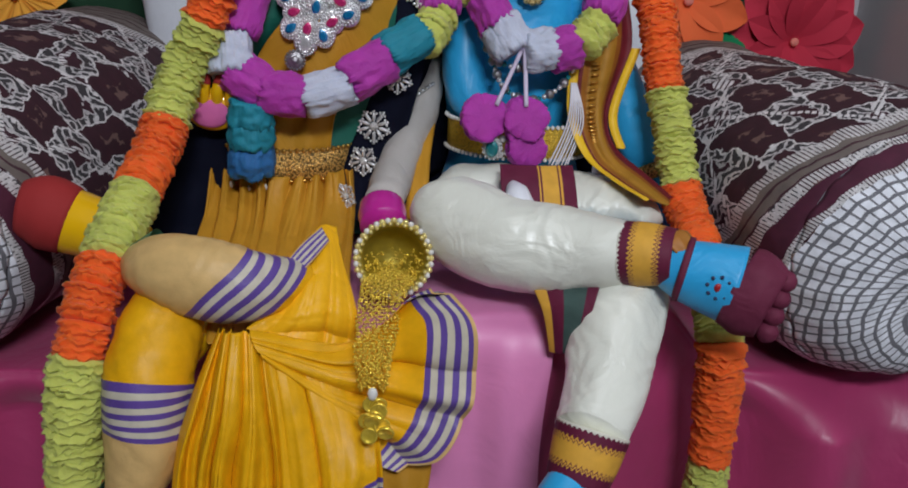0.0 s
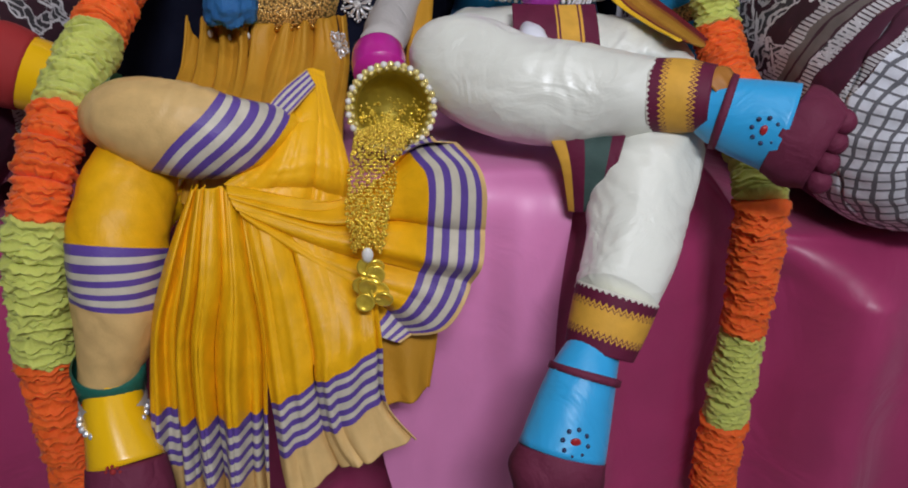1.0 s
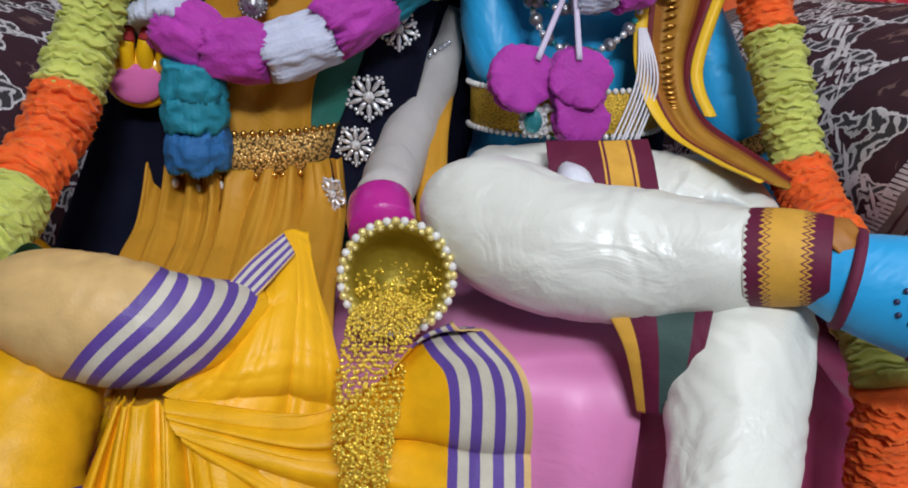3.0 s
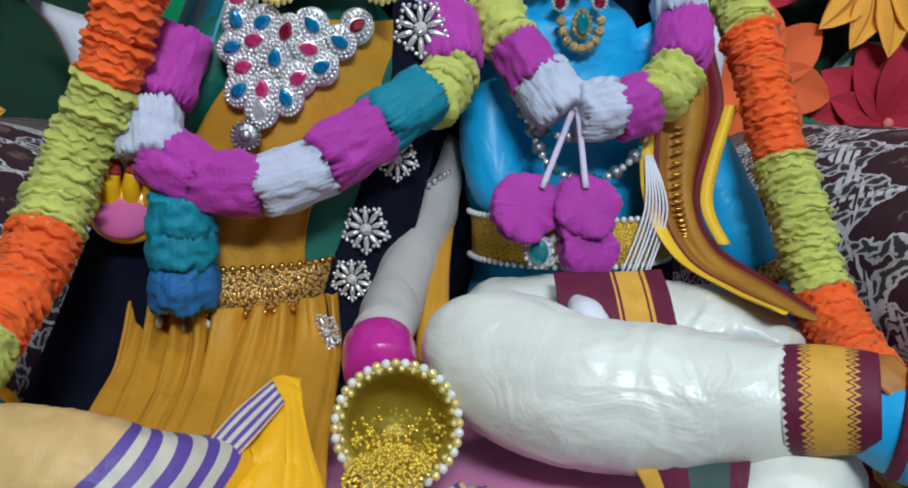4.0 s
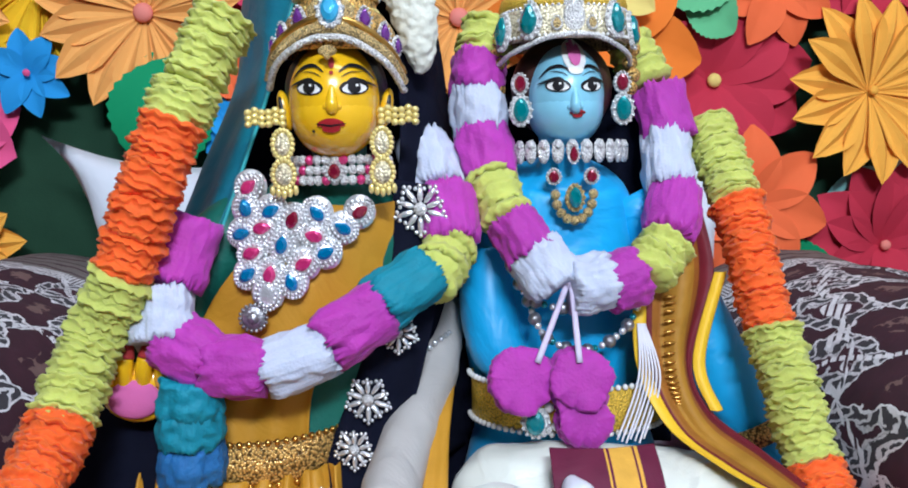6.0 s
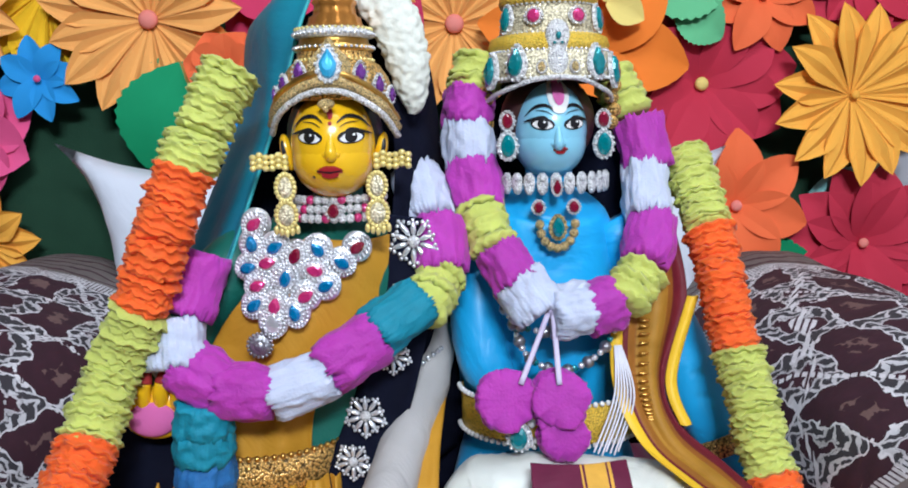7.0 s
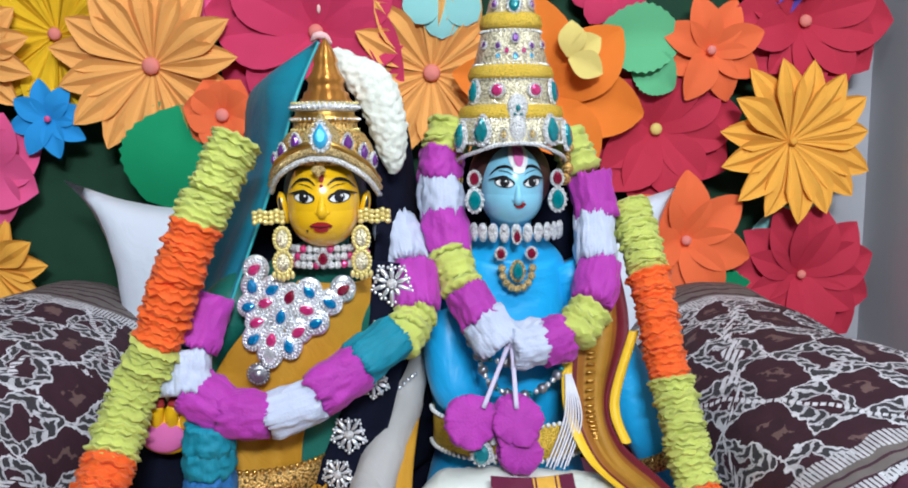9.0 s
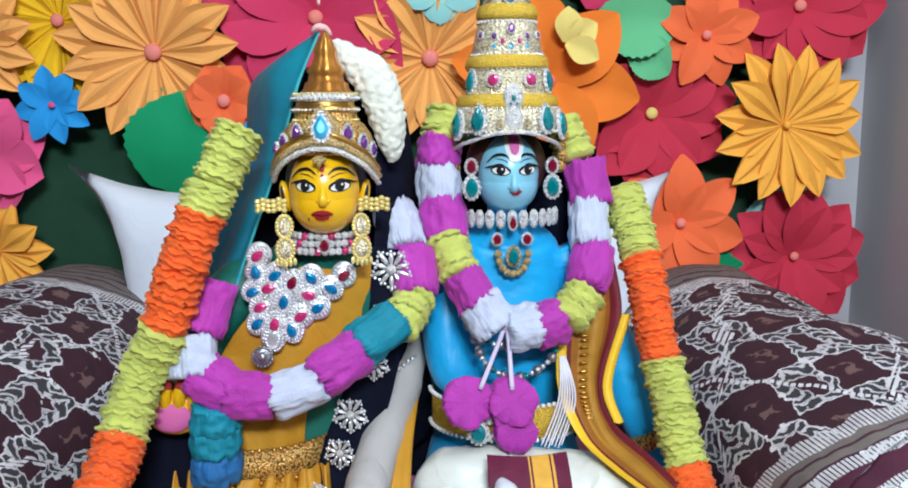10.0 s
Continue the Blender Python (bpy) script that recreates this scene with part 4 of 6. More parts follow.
# ---- the saree ----
def bands(start, end, n, base, after, c1=PURPLE, c2=CREAM):
    st = [(0.0, base)]
    step = (end - start) / (2 * n - 1)
    for k in range(2 * n - 1):
        st.append((start + k * step, c1 if k % 2 == 0 else c2))
    st.append((end, after))
    return st


saree = thing("saree", "marigold yellow silk saree with purple striped tan borders", "saree")
m_fold = striped("saree_fold_border", bands(0.54, 0.85, 5, TAN, YELLOW), rough=0.45, wrinkle=0.25)
m_leg = striped("saree_leg_border", bands(0.41, 0.60, 5, YELLOW, TAN), rough=0.45, wrinkle=0.25)
m_pleat = striped("saree_pleat_border", bands(0.62, 0.74, 5, YELLOW, TAN), axis=1, rough=0.42, wrinkle=0.2)
m_hem = striped("saree_hem_border", bands(0.60, 0.79, 5, YELLOW, TAN), axis=1, rough=0.42, wrinkle=0.2)
m_pallu = striped("saree_pallu_border", bands(0.70, 0.96, 4, YELLOW, TAN), rough=0.42, wrinkle=0.2)
m_tip = striped("saree_tip_border", bands(0.10, 0.90, 4, TAN, TAN), axis=1, rough=0.45, wrinkle=0.2)
bm = bmesh.new()
tube(bm, [(-0.154, 0.925, 0.680, 0.014, 0.02), (-0.117, 0.872, 0.690, 0.034, 0.036), (-0.068, 0.855, 0.684, 0.0425, 0.036), (-0.020, 0.856, 0.677, 0.036, 0.032), (0.024, 0.885, 0.676, 0.020, 0.022)], 60, 48, wr=0.05, fr=16, idx=0, skew=0.13, crease=0.07)
lathe(bm, (-0.136, 0.898, 0.683), [(0.024, -0.014), (0.030, 0.0), (0.036, 0.012)], 24, 1, axis=rot(0, 80, 0))
part("lap_fold", bm, [m_fold, M["green_silk"]], saree, "tan border with purple stripes wrapped round the folded leg")
bm = bmesh.new()
tube(bm, [(-0.108, 0.895, 0.650, 0.030, 0.04), (-0.119, 0.862, 0.630, 0.041, 0.042), (-0.1265, 0.83, 0.588, 0.043, 0.045), (-0.1285, 0.815, 0.538, 0.0405, 0.042), (-0.140, 0.80, 0.480, 0.029, 0.031), (-0.147, 0.795, 0.455, 0.026, 0.029)], 60, 48, wr=0.05, fr=16, crease=0.09, seed=3)
part("leg_wrap", bm, m_leg, saree, "yellow silk round the hanging leg with striped border")
bm = bmesh.new()
sheet(bm, [[(-0.056, 0.832, 0.640), (-0.038, 0.812, 0.648), (-0.014, 0.826, 0.640)], [(-0.082, 0.800, 0.575), (-0.040, 0.775, 0.580), (-0.002, 0.792, 0.578)],
           [(-0.099, 0.792, 0.510), (-0.050, 0.762, 0.510), (0.006, 0.778, 0.510)], [(-0.108, 0.775, 0.385), (-0.052, 0.750, 0.380), (0.000, 0.760, 0.385)],
           [(-0.110, 0.775, 0.330), (-0.052, 0.750, 0.325), (0.002, 0.760, 0.330)]], 160, 60, folds=4.4, amp=0.021, wr=0.003, fr=10, sharp=True, phase=0.5)
solid(part("pleats", bm, m_pleat, saree, "soft fanned pleats with striped hem"), 0.001)
bm = bmesh.new()
sheet(bm, [[(-0.012, 0.815, 0.628), (0.030, 0.822, 0.612), (0.075, 0.835, 0.602)], [(-0.003, 0.795, 0.572), (0.045, 0.792, 0.560), (0.100, 0.806, 0.548)],
           [(0.002, 0.778, 0.505), (0.055, 0.768, 0.512), (0.105, 0.782, 0.528)], [(0.008, 0.762, 0.462), (0.055, 0.760, 0.485), (0.107, 0.775, 0.508)],
           [(0.013, 0.752, 0.408), (0.060, 0.755, 0.430), (0.110, 0.768, 0.453)], [(0.020, 0.745, 0.370), (0.075, 0.750, 0.398), (0.137, 0.760, 0.418)]], 110, 80, folds=2.0, amp=0.011, wr=0.008, fr=9, phase=0.7, sharp=True)
solid(part("skirt_panel", bm, m_hem, saree, "yellow silk panel with striped tan hem"), 0.001)
# Shadow below the fanned end, put in as a sheet of darker mustard.
bm = bmesh.new()
sheet(bm, [[(0.070, 0.840, 0.590), (0.115, 0.835, 0.560), (0.150, 0.83, 0.545)], [(0.085, 0.815, 0.500), (0.120, 0.815, 0.500), (0.158, 0.82, 0.505)], [(0.098, 0.80, 0.430), (0.128, 0.80, 0.430), (0.150, 0.81, 0.440)]], 40, 40, folds=2, amp=0.004, wr=0.004, fr=14)
solid(part("under_layer", bm, M["mustard"], saree, "underside of the fanned end, its shadow put in as darker mustard"), 0.001)
bm = bmesh.new()
sheet(bm, [[(-0.024, 0.818, 0.646), (0.056, 0.842, 0.624), (0.100, 0.855, 0.636), (0.130, 0.860, 0.668), (0.152, 0.855, 0.680)],
           [(-0.022, 0.812, 0.642), (0.057, 0.828, 0.616), (0.108, 0.840, 0.626), (0.155, 0.838, 0.655), (0.192, 0.828, 0.662)],
           [(-0.020, 0.809, 0.638), (0.058, 0.820, 0.606), (0.112, 0.826, 0.604), (0.156, 0.812, 0.614), (0.198, 0.806, 0.622)],
           [(-0.017, 0.807, 0.633), (0.054, 0.815, 0.594), (0.104, 0.815, 0.574), (0.150, 0.800, 0.570), (0.192, 0.790, 0.576)],
           [(-0.013, 0.806, 0.629), (0.047, 0.810, 0.580), (0.090, 0.810, 0.548), (0.130, 0.800, 0.533), (0.166, 0.785, 0.524)],
           [(-0.010, 0.806, 0.624), (0.040, 0.808, 0.568), (0.075, 0.808, 0.530), (0.100, 0.800, 0.508), (0.122, 0.790, 0.502)]], 110, 130, folds=0, wr=0.005, fr=12, vf=4.0, va=0.0145)
solid(part("pallu", bm, m_pallu, saree, "gathered yellow end with purple striped edge fanned out"), 0.001)
bm = bmesh.new()
sheet(bm, [[(0.018, 0.935, 0.694), (0.036, 0.935, 0.714), (0.052, 0.938, 0.712)], [(0.012, 0.872, 0.676), (0.044, 0.880, 0.692), (0.063, 0.900, 0.682)],
           [(-0.006, 0.842, 0.655), (0.040, 0.846, 0.656), (0.077, 0.873, 0.646)], [(-0.030, 0.826, 0.640), (0.030, 0.832, 0.624), (0.076, 0.860, 0.612)]], 90, 80, folds=1.6, amp=0.006, wr=0.009, fr=13, sharp=True, vf=2.0, va=0.006)
solid(part("lap_drape", bm, M["yellow_silk"], saree), 0.0015)
bm = bmesh.new()
sheet(bm, [[(0.008, 0.872, 0.700), (0.020, 0.890, 0.710), (0.038, 0.915, 0.720)], [(0.018, 0.862, 0.686), (0.031, 0.874, 0.696), (0.047, 0.905, 0.708)]], 24, 16, wr=0.003, fr=20)
solid(part("border_tip", bm, m_tip, saree, "striped border folded over the knee"), 0.001)
bm = bmesh.new()
sheet(bm, [[(-0.125, 1.165, 0.722), (-0.035, 1.135, 0.718), (0.060, 1.16, 0.722)], [(-0.125, 1.11, 0.675), (-0.035, 1.075, 0.67), (0.065, 1.11, 0.675)],
           [(-0.12, 0.97, 0.650), (-0.035, 0.94, 0.64), (0.065, 0.98, 0.65)], [(-0.11, 0.88, 0.62), (-0.03, 0.86, 0.61), (0.07, 0.88, 0.62)]], 200, 50, folds=9, amp=0.014, grow=False, wr=0.012, fr=18, sharp=True)
solid(part("waist_frill", bm, M["mustard"], saree, "gathered mustard waist frill"), 0.001)
bm = bmesh.new()
sheet(bm, [[(0.035, 1.165, 0.965), (0.085, 1.160, 0.962), (0.118, 1.185, 0.965)], [(-0.03, 1.155, 0.905), (0.05, 1.145, 0.90), (0.128, 1.19, 0.92)], [(-0.068, 1.17, 0.85), (0.02, 1.145, 0.845), (0.115, 1.185, 0.86)], [(-0.085, 1.165, 0.80), (-0.02, 1.15, 0.80), (0.045, 1.155, 0.81)], [(-0.105, 1.165, 0.73), (-0.03, 1.145, 0.725), (0.030, 1.165, 0.73)]], 40, 40, folds=3, amp=0.004, wr=0.006)
solid(part("bodice_drape", bm, M["mustard"], saree, "mustard cloth drawn across the chest"), 0.0015)
bm = bmesh.new()
lathe(bm, (-0.143, 0.797, 0.468), [(0.0295, -0.017), (0.0310, -0.012), (0.0318, 0.0), (0.0325, 0.014), (0.0300, 0.017)], 28, axis=rot(14, 6, 0))
part("ankle_band", bm, M["green_silk"], saree, "bottle green ankle band")

anklet = thing("anklet", "silver beaded anklet round the yellow doll's foot", "anklet")
for k in range(26):
    a = 2 * math.pi * k / 26
    bm = bmesh.new()
    ball(bm, (-0.137 + 0.0285 * math.cos(a), 0.775 + 0.0315 * math.sin(a), 0.443 + 0.003 * math.sin(a)), 0.0034, 0, 8, 6)
    part("bead", bm, M["silver_plain"], anklet)
bm = bmesh.new()
lathe(bm, (-0.139, 0.785, 0.452), [(0.0290, -0.009), (0.0300, 0.0), (0.0285, 0.009)], 28, axis=rot(14, 6, 0))
part("band", bm, M["grey_cloth"], anklet)

# ---- veil, sash and hair garland ----
veil = thing("veil", "teal and navy veil hung from the crown over both shoulders", "veil")
bm = bmesh.new()
sheet(bm, [[(0.040, 1.27, 1.215), (0.055, 1.22, 1.237), (0.064, 1.19, 1.237)], [(-0.030, 1.28, 1.185), (0.000, 1.22, 1.190), (0.036, 1.185, 1.175)], [(-0.045, 1.28, 1.09), (-0.015, 1.22, 1.09), (0.010, 1.18, 1.085)],
           [(-0.085, 1.26, 0.99), (-0.055, 1.21, 0.985), (-0.022, 1.18, 1.0)], [(-0.12, 1.25, 0.90), (-0.09, 1.20, 0.89), (-0.058, 1.165, 0.90)], [(-0.20, 1.23, 0.66), (-0.16, 1.19, 0.66), (-0.105, 1.17, 0.68)]], 24, 60, folds=2, amp=0.006, wr=0.006)
solid(part("veil_side", bm, M["teal"], veil, "thin teal side with a bright edge"), 0.001)
bm = bmesh.new()
sheet(bm, [[(0.066, 1.20, 1.237), (0.075, 1.24, 1.230), (0.085, 1.28, 1.215)], [(0.112, 1.20, 1.17), (0.135, 1.23, 1.17), (0.152, 1.28, 1.17)], [(0.124, 1.195, 1.05), (0.150, 1.23, 1.05), (0.175, 1.30, 1.05)],
           [(0.118, 1.19, 0.96), (0.152, 1.23, 0.95), (0.182, 1.30, 0.95)], [(0.110, 1.19, 0.86), (0.150, 1.25, 0.86), (0.190, 1.32, 0.86)], [(0.08, 1.20, 0.68), (0.13, 1.26, 0.68), (0.19, 1.32, 0.68)]], 24, 60, folds=2, amp=0.006, wr=0.006)
solid(part("veil_side", bm, M["navy"], veil, "dark navy side of the veil"), 0.001)
bm = bmesh.new()
sheet(bm, [[(0.02, 1.27, 1.189), (0.07, 1.30, 1.215), (0.12, 1.27, 1.189)], [(-0.04, 1.28, 1.05), (0.06, 1.33, 1.05), (0.17, 1.30, 1.05)], [(-0.13, 1.26, 0.85), (0.05, 1.34, 0.85), (0.19, 1.31, 0.85)], [(-0.19, 1.24, 0.62), (0.04, 1.36, 0.62), (0.20, 1.32, 0.62)]], 30, 30, wr=0.008)
solid(part("veil_back", bm, M["navy"], veil, "dark navy back of the veil"), 0.001)
# Added navy sheet before the teal veil, darkening the gap beside the garland.
bm = bmesh.new()
sheet(bm, [[(-0.130, 1.235, 0.90), (-0.095, 1.19, 0.89), (-0.062, 1.160, 0.89)], [(-0.165, 1.20, 0.79), (-0.135, 1.165, 0.78), (-0.090, 1.155, 0.78)], [(-0.215, 1.17, 0.66), (-0.170, 1.13, 0.65), (-0.108, 1.14, 0.66)], [(-0.24, 1.13, 0.58), (-0.18, 1.09, 0.58), (-0.12, 1.10, 0.58)]], 24, 40, folds=2, amp=0.006, wr=0.006)
solid(part("veil_fall", bm, M["navy"], veil, "navy sheet added over the lower veil to darken the gap"), 0.001)
bm = bmesh.new()
tube(bm, [(0.064, 1.188, 1.237, 0.0016, 0.0016), (0.037, 1.183, 1.175, 0.0018, 0.0018), (0.010, 1.178, 1.085, 0.0018, 0.0018), (-0.022, 1.178, 1.0, 0.0018, 0.0018), (-0.058, 1.163, 0.90, 0.0018, 0.0018)], 40, 8)
part("hem", bm, mat("teal_bright_hem", (0.05, 0.4, 0.42), 0.4), veil, "bright teal piping")

sash = thing("sash", "navy velvet sash across the body with silver flower brooches", "sash")
bm = bmesh.new()
sheet(bm, [[(0.118, 1.185, 0.985), (0.145, 1.19, 0.98), (0.165, 1.21, 0.975)], [(0.105, 1.18, 0.90), (0.135, 1.18, 0.90), (0.162, 1.20, 0.90)], [(0.078, 1.175, 0.80), (0.105, 1.178, 0.80), (0.140, 1.20, 0.80)], [(0.05, 1.165, 0.73), (0.08, 1.165, 0.73), (0.12, 1.18, 0.73)], [(0.04, 1.13, 0.67), (0.07, 1.12, 0.66), (0.11, 1.14, 0.66)]], 24, 50, folds=2, amp=0.004, wr=0.004)
solid(part("band", bm, M["navy"], sash), 0.002)


def brooch(c, r, turn):
    """A rhinestone flower with open petals."""
    e = thing("brooch", "silver rhinestone flower brooch pinned on navy velvet", "brooch", "brooches on the sash")
    e.matrix_world = pose(*c, 0, 0, turn)
    for k in range(10):
        bm = bmesh.new()
        m = rot(0, 36 * k, 0)
        big = 1.0 if k % 2 else 0.86
        gem(bm, m @ Vector((0, -0.002, r * 0.58 * big)), r * 0.11, r * 0.36 * big, m, depth=0.9, point=0.3, seg=8)
        for s in (-1, 0, 1):
            ball(bm, m @ Vector((s * r * 0.15, -0.004, r * (0.94 - 0.12 * abs(s)) * big)), r * 0.085, 0, 6, 4)
        part("petal", bm, M["silver_plain"], e)
    bm = bmesh.new()
    ball(bm, (0, -0.004, 0), (r * 0.24, r * 0.2, r * 0.24), 0, 12, 8)
    part("centre", bm, M["silver"], e)


for c, r, t in (((0.142, 1.180, 0.957), 0.027, -10), ((0.133, 1.172, 0.897), 0.022, -8), ((0.118, 1.168, 0.842), 0.021, -8), ((0.088, 1.168, 0.779), 0.024, -10), ((0.075, 1.156, 0.735), 0.021, -15), ((0.055, 1.125, 0.695), 0.018, -40)):
    brooch(c, r, t)

bm = bmesh.new()
tube(bm, [(0.080, 1.205, 1.225, 0.008, 0.01), (0.100, 1.195, 1.205, 0.019, 0.016), (0.124, 1.19, 1.185, 0.024, 0.018), (0.140, 1.19, 1.14, 0.022, 0.018), (0.145, 1.195, 1.10, 0.013, 0.014), (0.143, 1.195, 1.085, 0.004, 0.006)], 110, 60, wr=0.16, fr=160, folds=9, fold_amp=0.02, swirl=30)
tagged(part("hair_garland", bm, M["jasmine"]), "thick white jasmine bud garland beside the gold crown", "hair garland")
bm = bmesh.new()
tube(bm, [(0.056, 1.188, 1.237, 0.002, 0.003), (0.062, 1.182, 1.242, 0.004, 0.004), (0.071, 1.184, 1.241, 0.0045, 0.004), (0.077, 1.19, 1.234, 0.002, 0.003)], 12, 10, wr=0.3, fr=200)
ball(bm, (0.065, 1.182, 1.271), (0.0022, 0.003, 0.005))
tagged(part("ribbon_knot", bm, paper("pale_pink_ribbon", (0.75, 0.45, 0.42))), "pale pink ribbon knot tied on the crown tip", "ribbon knot")


# ---- crowns ----
def around(cx, cy, r, sy, a):
    """Place and turn on a crown's wall; a is the angle from the front, in degrees, to the viewer's right."""
    return Vector((cx + r * math.sin(radians(a)), cy - r * sy * math.cos(radians(a)), 0)), a


def stone(parent, c, a, z, w, h, m, point=0.5, setting="silver", tilt=0):
    """A stone in a beaded setting on a crown or necklace."""
    bm = bmesh.new()
    t = rot(0, 0, a) @ rot(tilt, 0, 0)
    gem(bm, Vector((c.x, c.y, z)), w * 1.45, h * 1.3, t, 0, 0.25, point * 0.8, 16)
    for k in range(14):
        q = 2 * math.pi * k / 14
        ball(bm, Vector((c.x, c.y, z)) + t.to_3x3() @ Vector((math.cos(q) * (1 - point * 0.7 * max(0, math.sin(q))) * w * 1.32, -0.003, math.sin(q) * h * 1.2)), w * 0.24, 0, 6, 4)
    s = part("setting", bm, M[setting], parent)
    bm = bmesh.new()
    gem(bm, Vector((c.x, c.y, z)) + t.to_3x3() @ Vector((0, -w * 0.45, 0)), w, h, t, 0, 0.4, point, 14)
    part("stone", bm, M[m], s, smooth=False)


crown = thing("crown", "gold tiered crown with blue drop stone and beaded rim", "crown", "crowns of the dolls")
cx, cy = 0.070, 1.168
bm = bmesh.new()
lathe(bm, (cx, cy, 0), [(0.050, 1.0980), (0.0555, 1.1000), (0.0560, 1.1070), (0.051, 1.1210), (0.043, 1.1322), (0.0365, 1.1364), (0.0355, 1.1455)], 40, 0, 1.0)
part("band", bm, M["gold_lace"], crown, "beaded gold front band")
bm = bmesh.new()
lathe(bm, (cx, cy, 0), [(0.0345, 1.1441), (0.038, 1.1455), (0.038, 1.1504), (0.034, 1.1518), (0.033, 1.1574)], 36)
part("tier", bm, M["gold"], crown)
bm = bmesh.new()
lathe(bm, (cx, cy, 0), [(0.034, 1.1567), (0.0385, 1.1588), (0.0385, 1.1630), (0.036, 1.1658), (0.030, 1.1675)], 36)
part("tier", bm, M["silver"], crown, "rhinestone ring of the crown")
bm = bmesh.new()
lathe(bm, (cx + 0.002, cy, 0), [(0.030, 1.1665), (0.025, 1.1717), (0.0235, 1.1779), (0.020, 1.1800), (0.0185, 1.1883), (0.021, 1.1915), (0.016, 1.1987), (0.012, 1.2091), (0.0135, 1.2133), (0.008, 1.2258), (0.002, 1.2362), (0.0, 1.2383)], 30, wave=0.06, waves=8)
part("spire", bm, mat("copper_gold", (0.66, 0.27, 0.05), 0.3, metal=0.8, var=0.2, bump=0.3), crown, "ridged gold spire")
for dz, m, w in ((0.0, "silver", 0.0032), (0.008, "gold_bead", 0.0042), (0.016, "gold", 0.0028)):
    bm = bmesh.new()
    tube(bm, [(cx - 0.060, cy - 0.020, 1.068 + dz, w, w), (cx - 0.047, cy - 0.046, 1.088 + dz, w, w), (cx - 0.018, cy - 0.061, 1.104 + dz, w, w), (cx + 0.014, cy - 0.061, 1.104 + dz, w, w), (cx + 0.045, cy - 0.046, 1.086 + dz, w, w), (cx + 0.060, cy - 0.020, 1.064 + dz, w, w)], 60, 10, wr=0.3, fr=300)
    part("rim", bm, M[m], crown, "beaded arch over the forehead")
bm = bmesh.new()
gem(bm, (cx, cy - 0.056, 1.130), 0.020, 0.025, rot(-12), 0, 0.2, 0.75, 24)
part("peak", bm, M["gold_bead"], crown, "pointed gold peak plate")
p, a = around(cx, cy, 0.062, 1, 0)
stone(crown, p, 0, 1.129, 0.0085, 0.0140, "gem_sky", 0.7, tilt=-12)
for a, z, h in ((-28, 1.124, 0.008), (28, 1.123, 0.008), (-48, 1.113, 0.008), (48, 1.112, 0.008), (-66, 1.104, 0.007), (66, 1.103, 0.007)):
    p, a = around(cx, cy, 0.0575, 1, a)
    stone(crown, p, a, z, 0.0052, h, "gem_purple", 0.6, "silver")
bm = bmesh.new()
gem(bm, (cx - 0.003, 1.103, 1.094), 0.008, 0.005, None, 0, 0.3)
ball(bm, (cx - 0.003, 1.100, 1.089), 0.0025)
part("forehead_drop", bm, M["gold_bead"], crown)

tall = thing("crown", "tall tiered silver and gold crown set with teal drop stones", "crown", "crowns of the dolls")
cx, cy = 0.292, 1.258
for name, m, prof in (("tier", "gold_stone", [(0.062, 1.116), (0.0675, 1.118), (0.0685, 1.122), (0.0650, 1.146), (0.058, 1.150)]),
                      ("band", "gold_fringe", [(0.056, 1.147), (0.0630, 1.148), (0.0655, 1.153), (0.0630, 1.162), (0.053, 1.166)]),
                      ("tier", "gold_stone", [(0.052, 1.162), (0.0535, 1.166), (0.0490, 1.194), (0.046, 1.197)]),
                      ("band", "gold_fringe", [(0.045, 1.195), (0.0520, 1.196), (0.0535, 1.200), (0.0505, 1.210), (0.043, 1.214)]),
                      ("tier", "gold_stone", [(0.043, 1.211), (0.0455, 1.215), (0.0365, 1.252), (0.034, 1.255)]),
                      ("band", "gold_fringe", [(0.032, 1.255), (0.0375, 1.257), (0.0390, 1.262), (0.0365, 1.272), (0.031, 1.275)]),
                      ("tier", "gold_stone", [(0.030, 1.269), (0.0315, 1.272), (0.024, 1.298), (0.021, 1.300)]),
                      ("finial", "gold", [(0.020, 1.299), (0.021, 1.304), (0.012, 1.312), (0.007, 1.322), (0.009, 1.328), (0.004, 1.338), (0.0, 1.341)])):
    bm = bmesh.new()
    lathe(bm, (cx, cy, 0), prof, 48)
    part(name, bm, M[m], tall)
bm = bmesh.new()
w = 0.0026
tube(bm, [(cx - 0.067, cy - 0.012, 1.098, w, w), (cx - 0.055, cy - 0.042, 1.106, w, w), (cx - 0.02, cy - 0.066, 1.1175, w, w), (cx + 0.02, cy - 0.066, 1.1175, w, w), (cx + 0.055, cy - 0.042, 1.105, w, w), (cx + 0.067, cy - 0.012, 1.096, w, w)], 60, 10, wr=0.3, fr=300)
part("rim", bm, M["silver"], tall, "rhinestone arch over the forehead")
for a, z in ((-66, 1.127), (-36, 1.134), (36, 1.134), (66, 1.127)):
    p, a = around(cx, cy, 0.068, 1, a)
    stone(tall, p, a, z, 0.0088, 0.0150, "gem_teal", 0.55, tilt=-8)
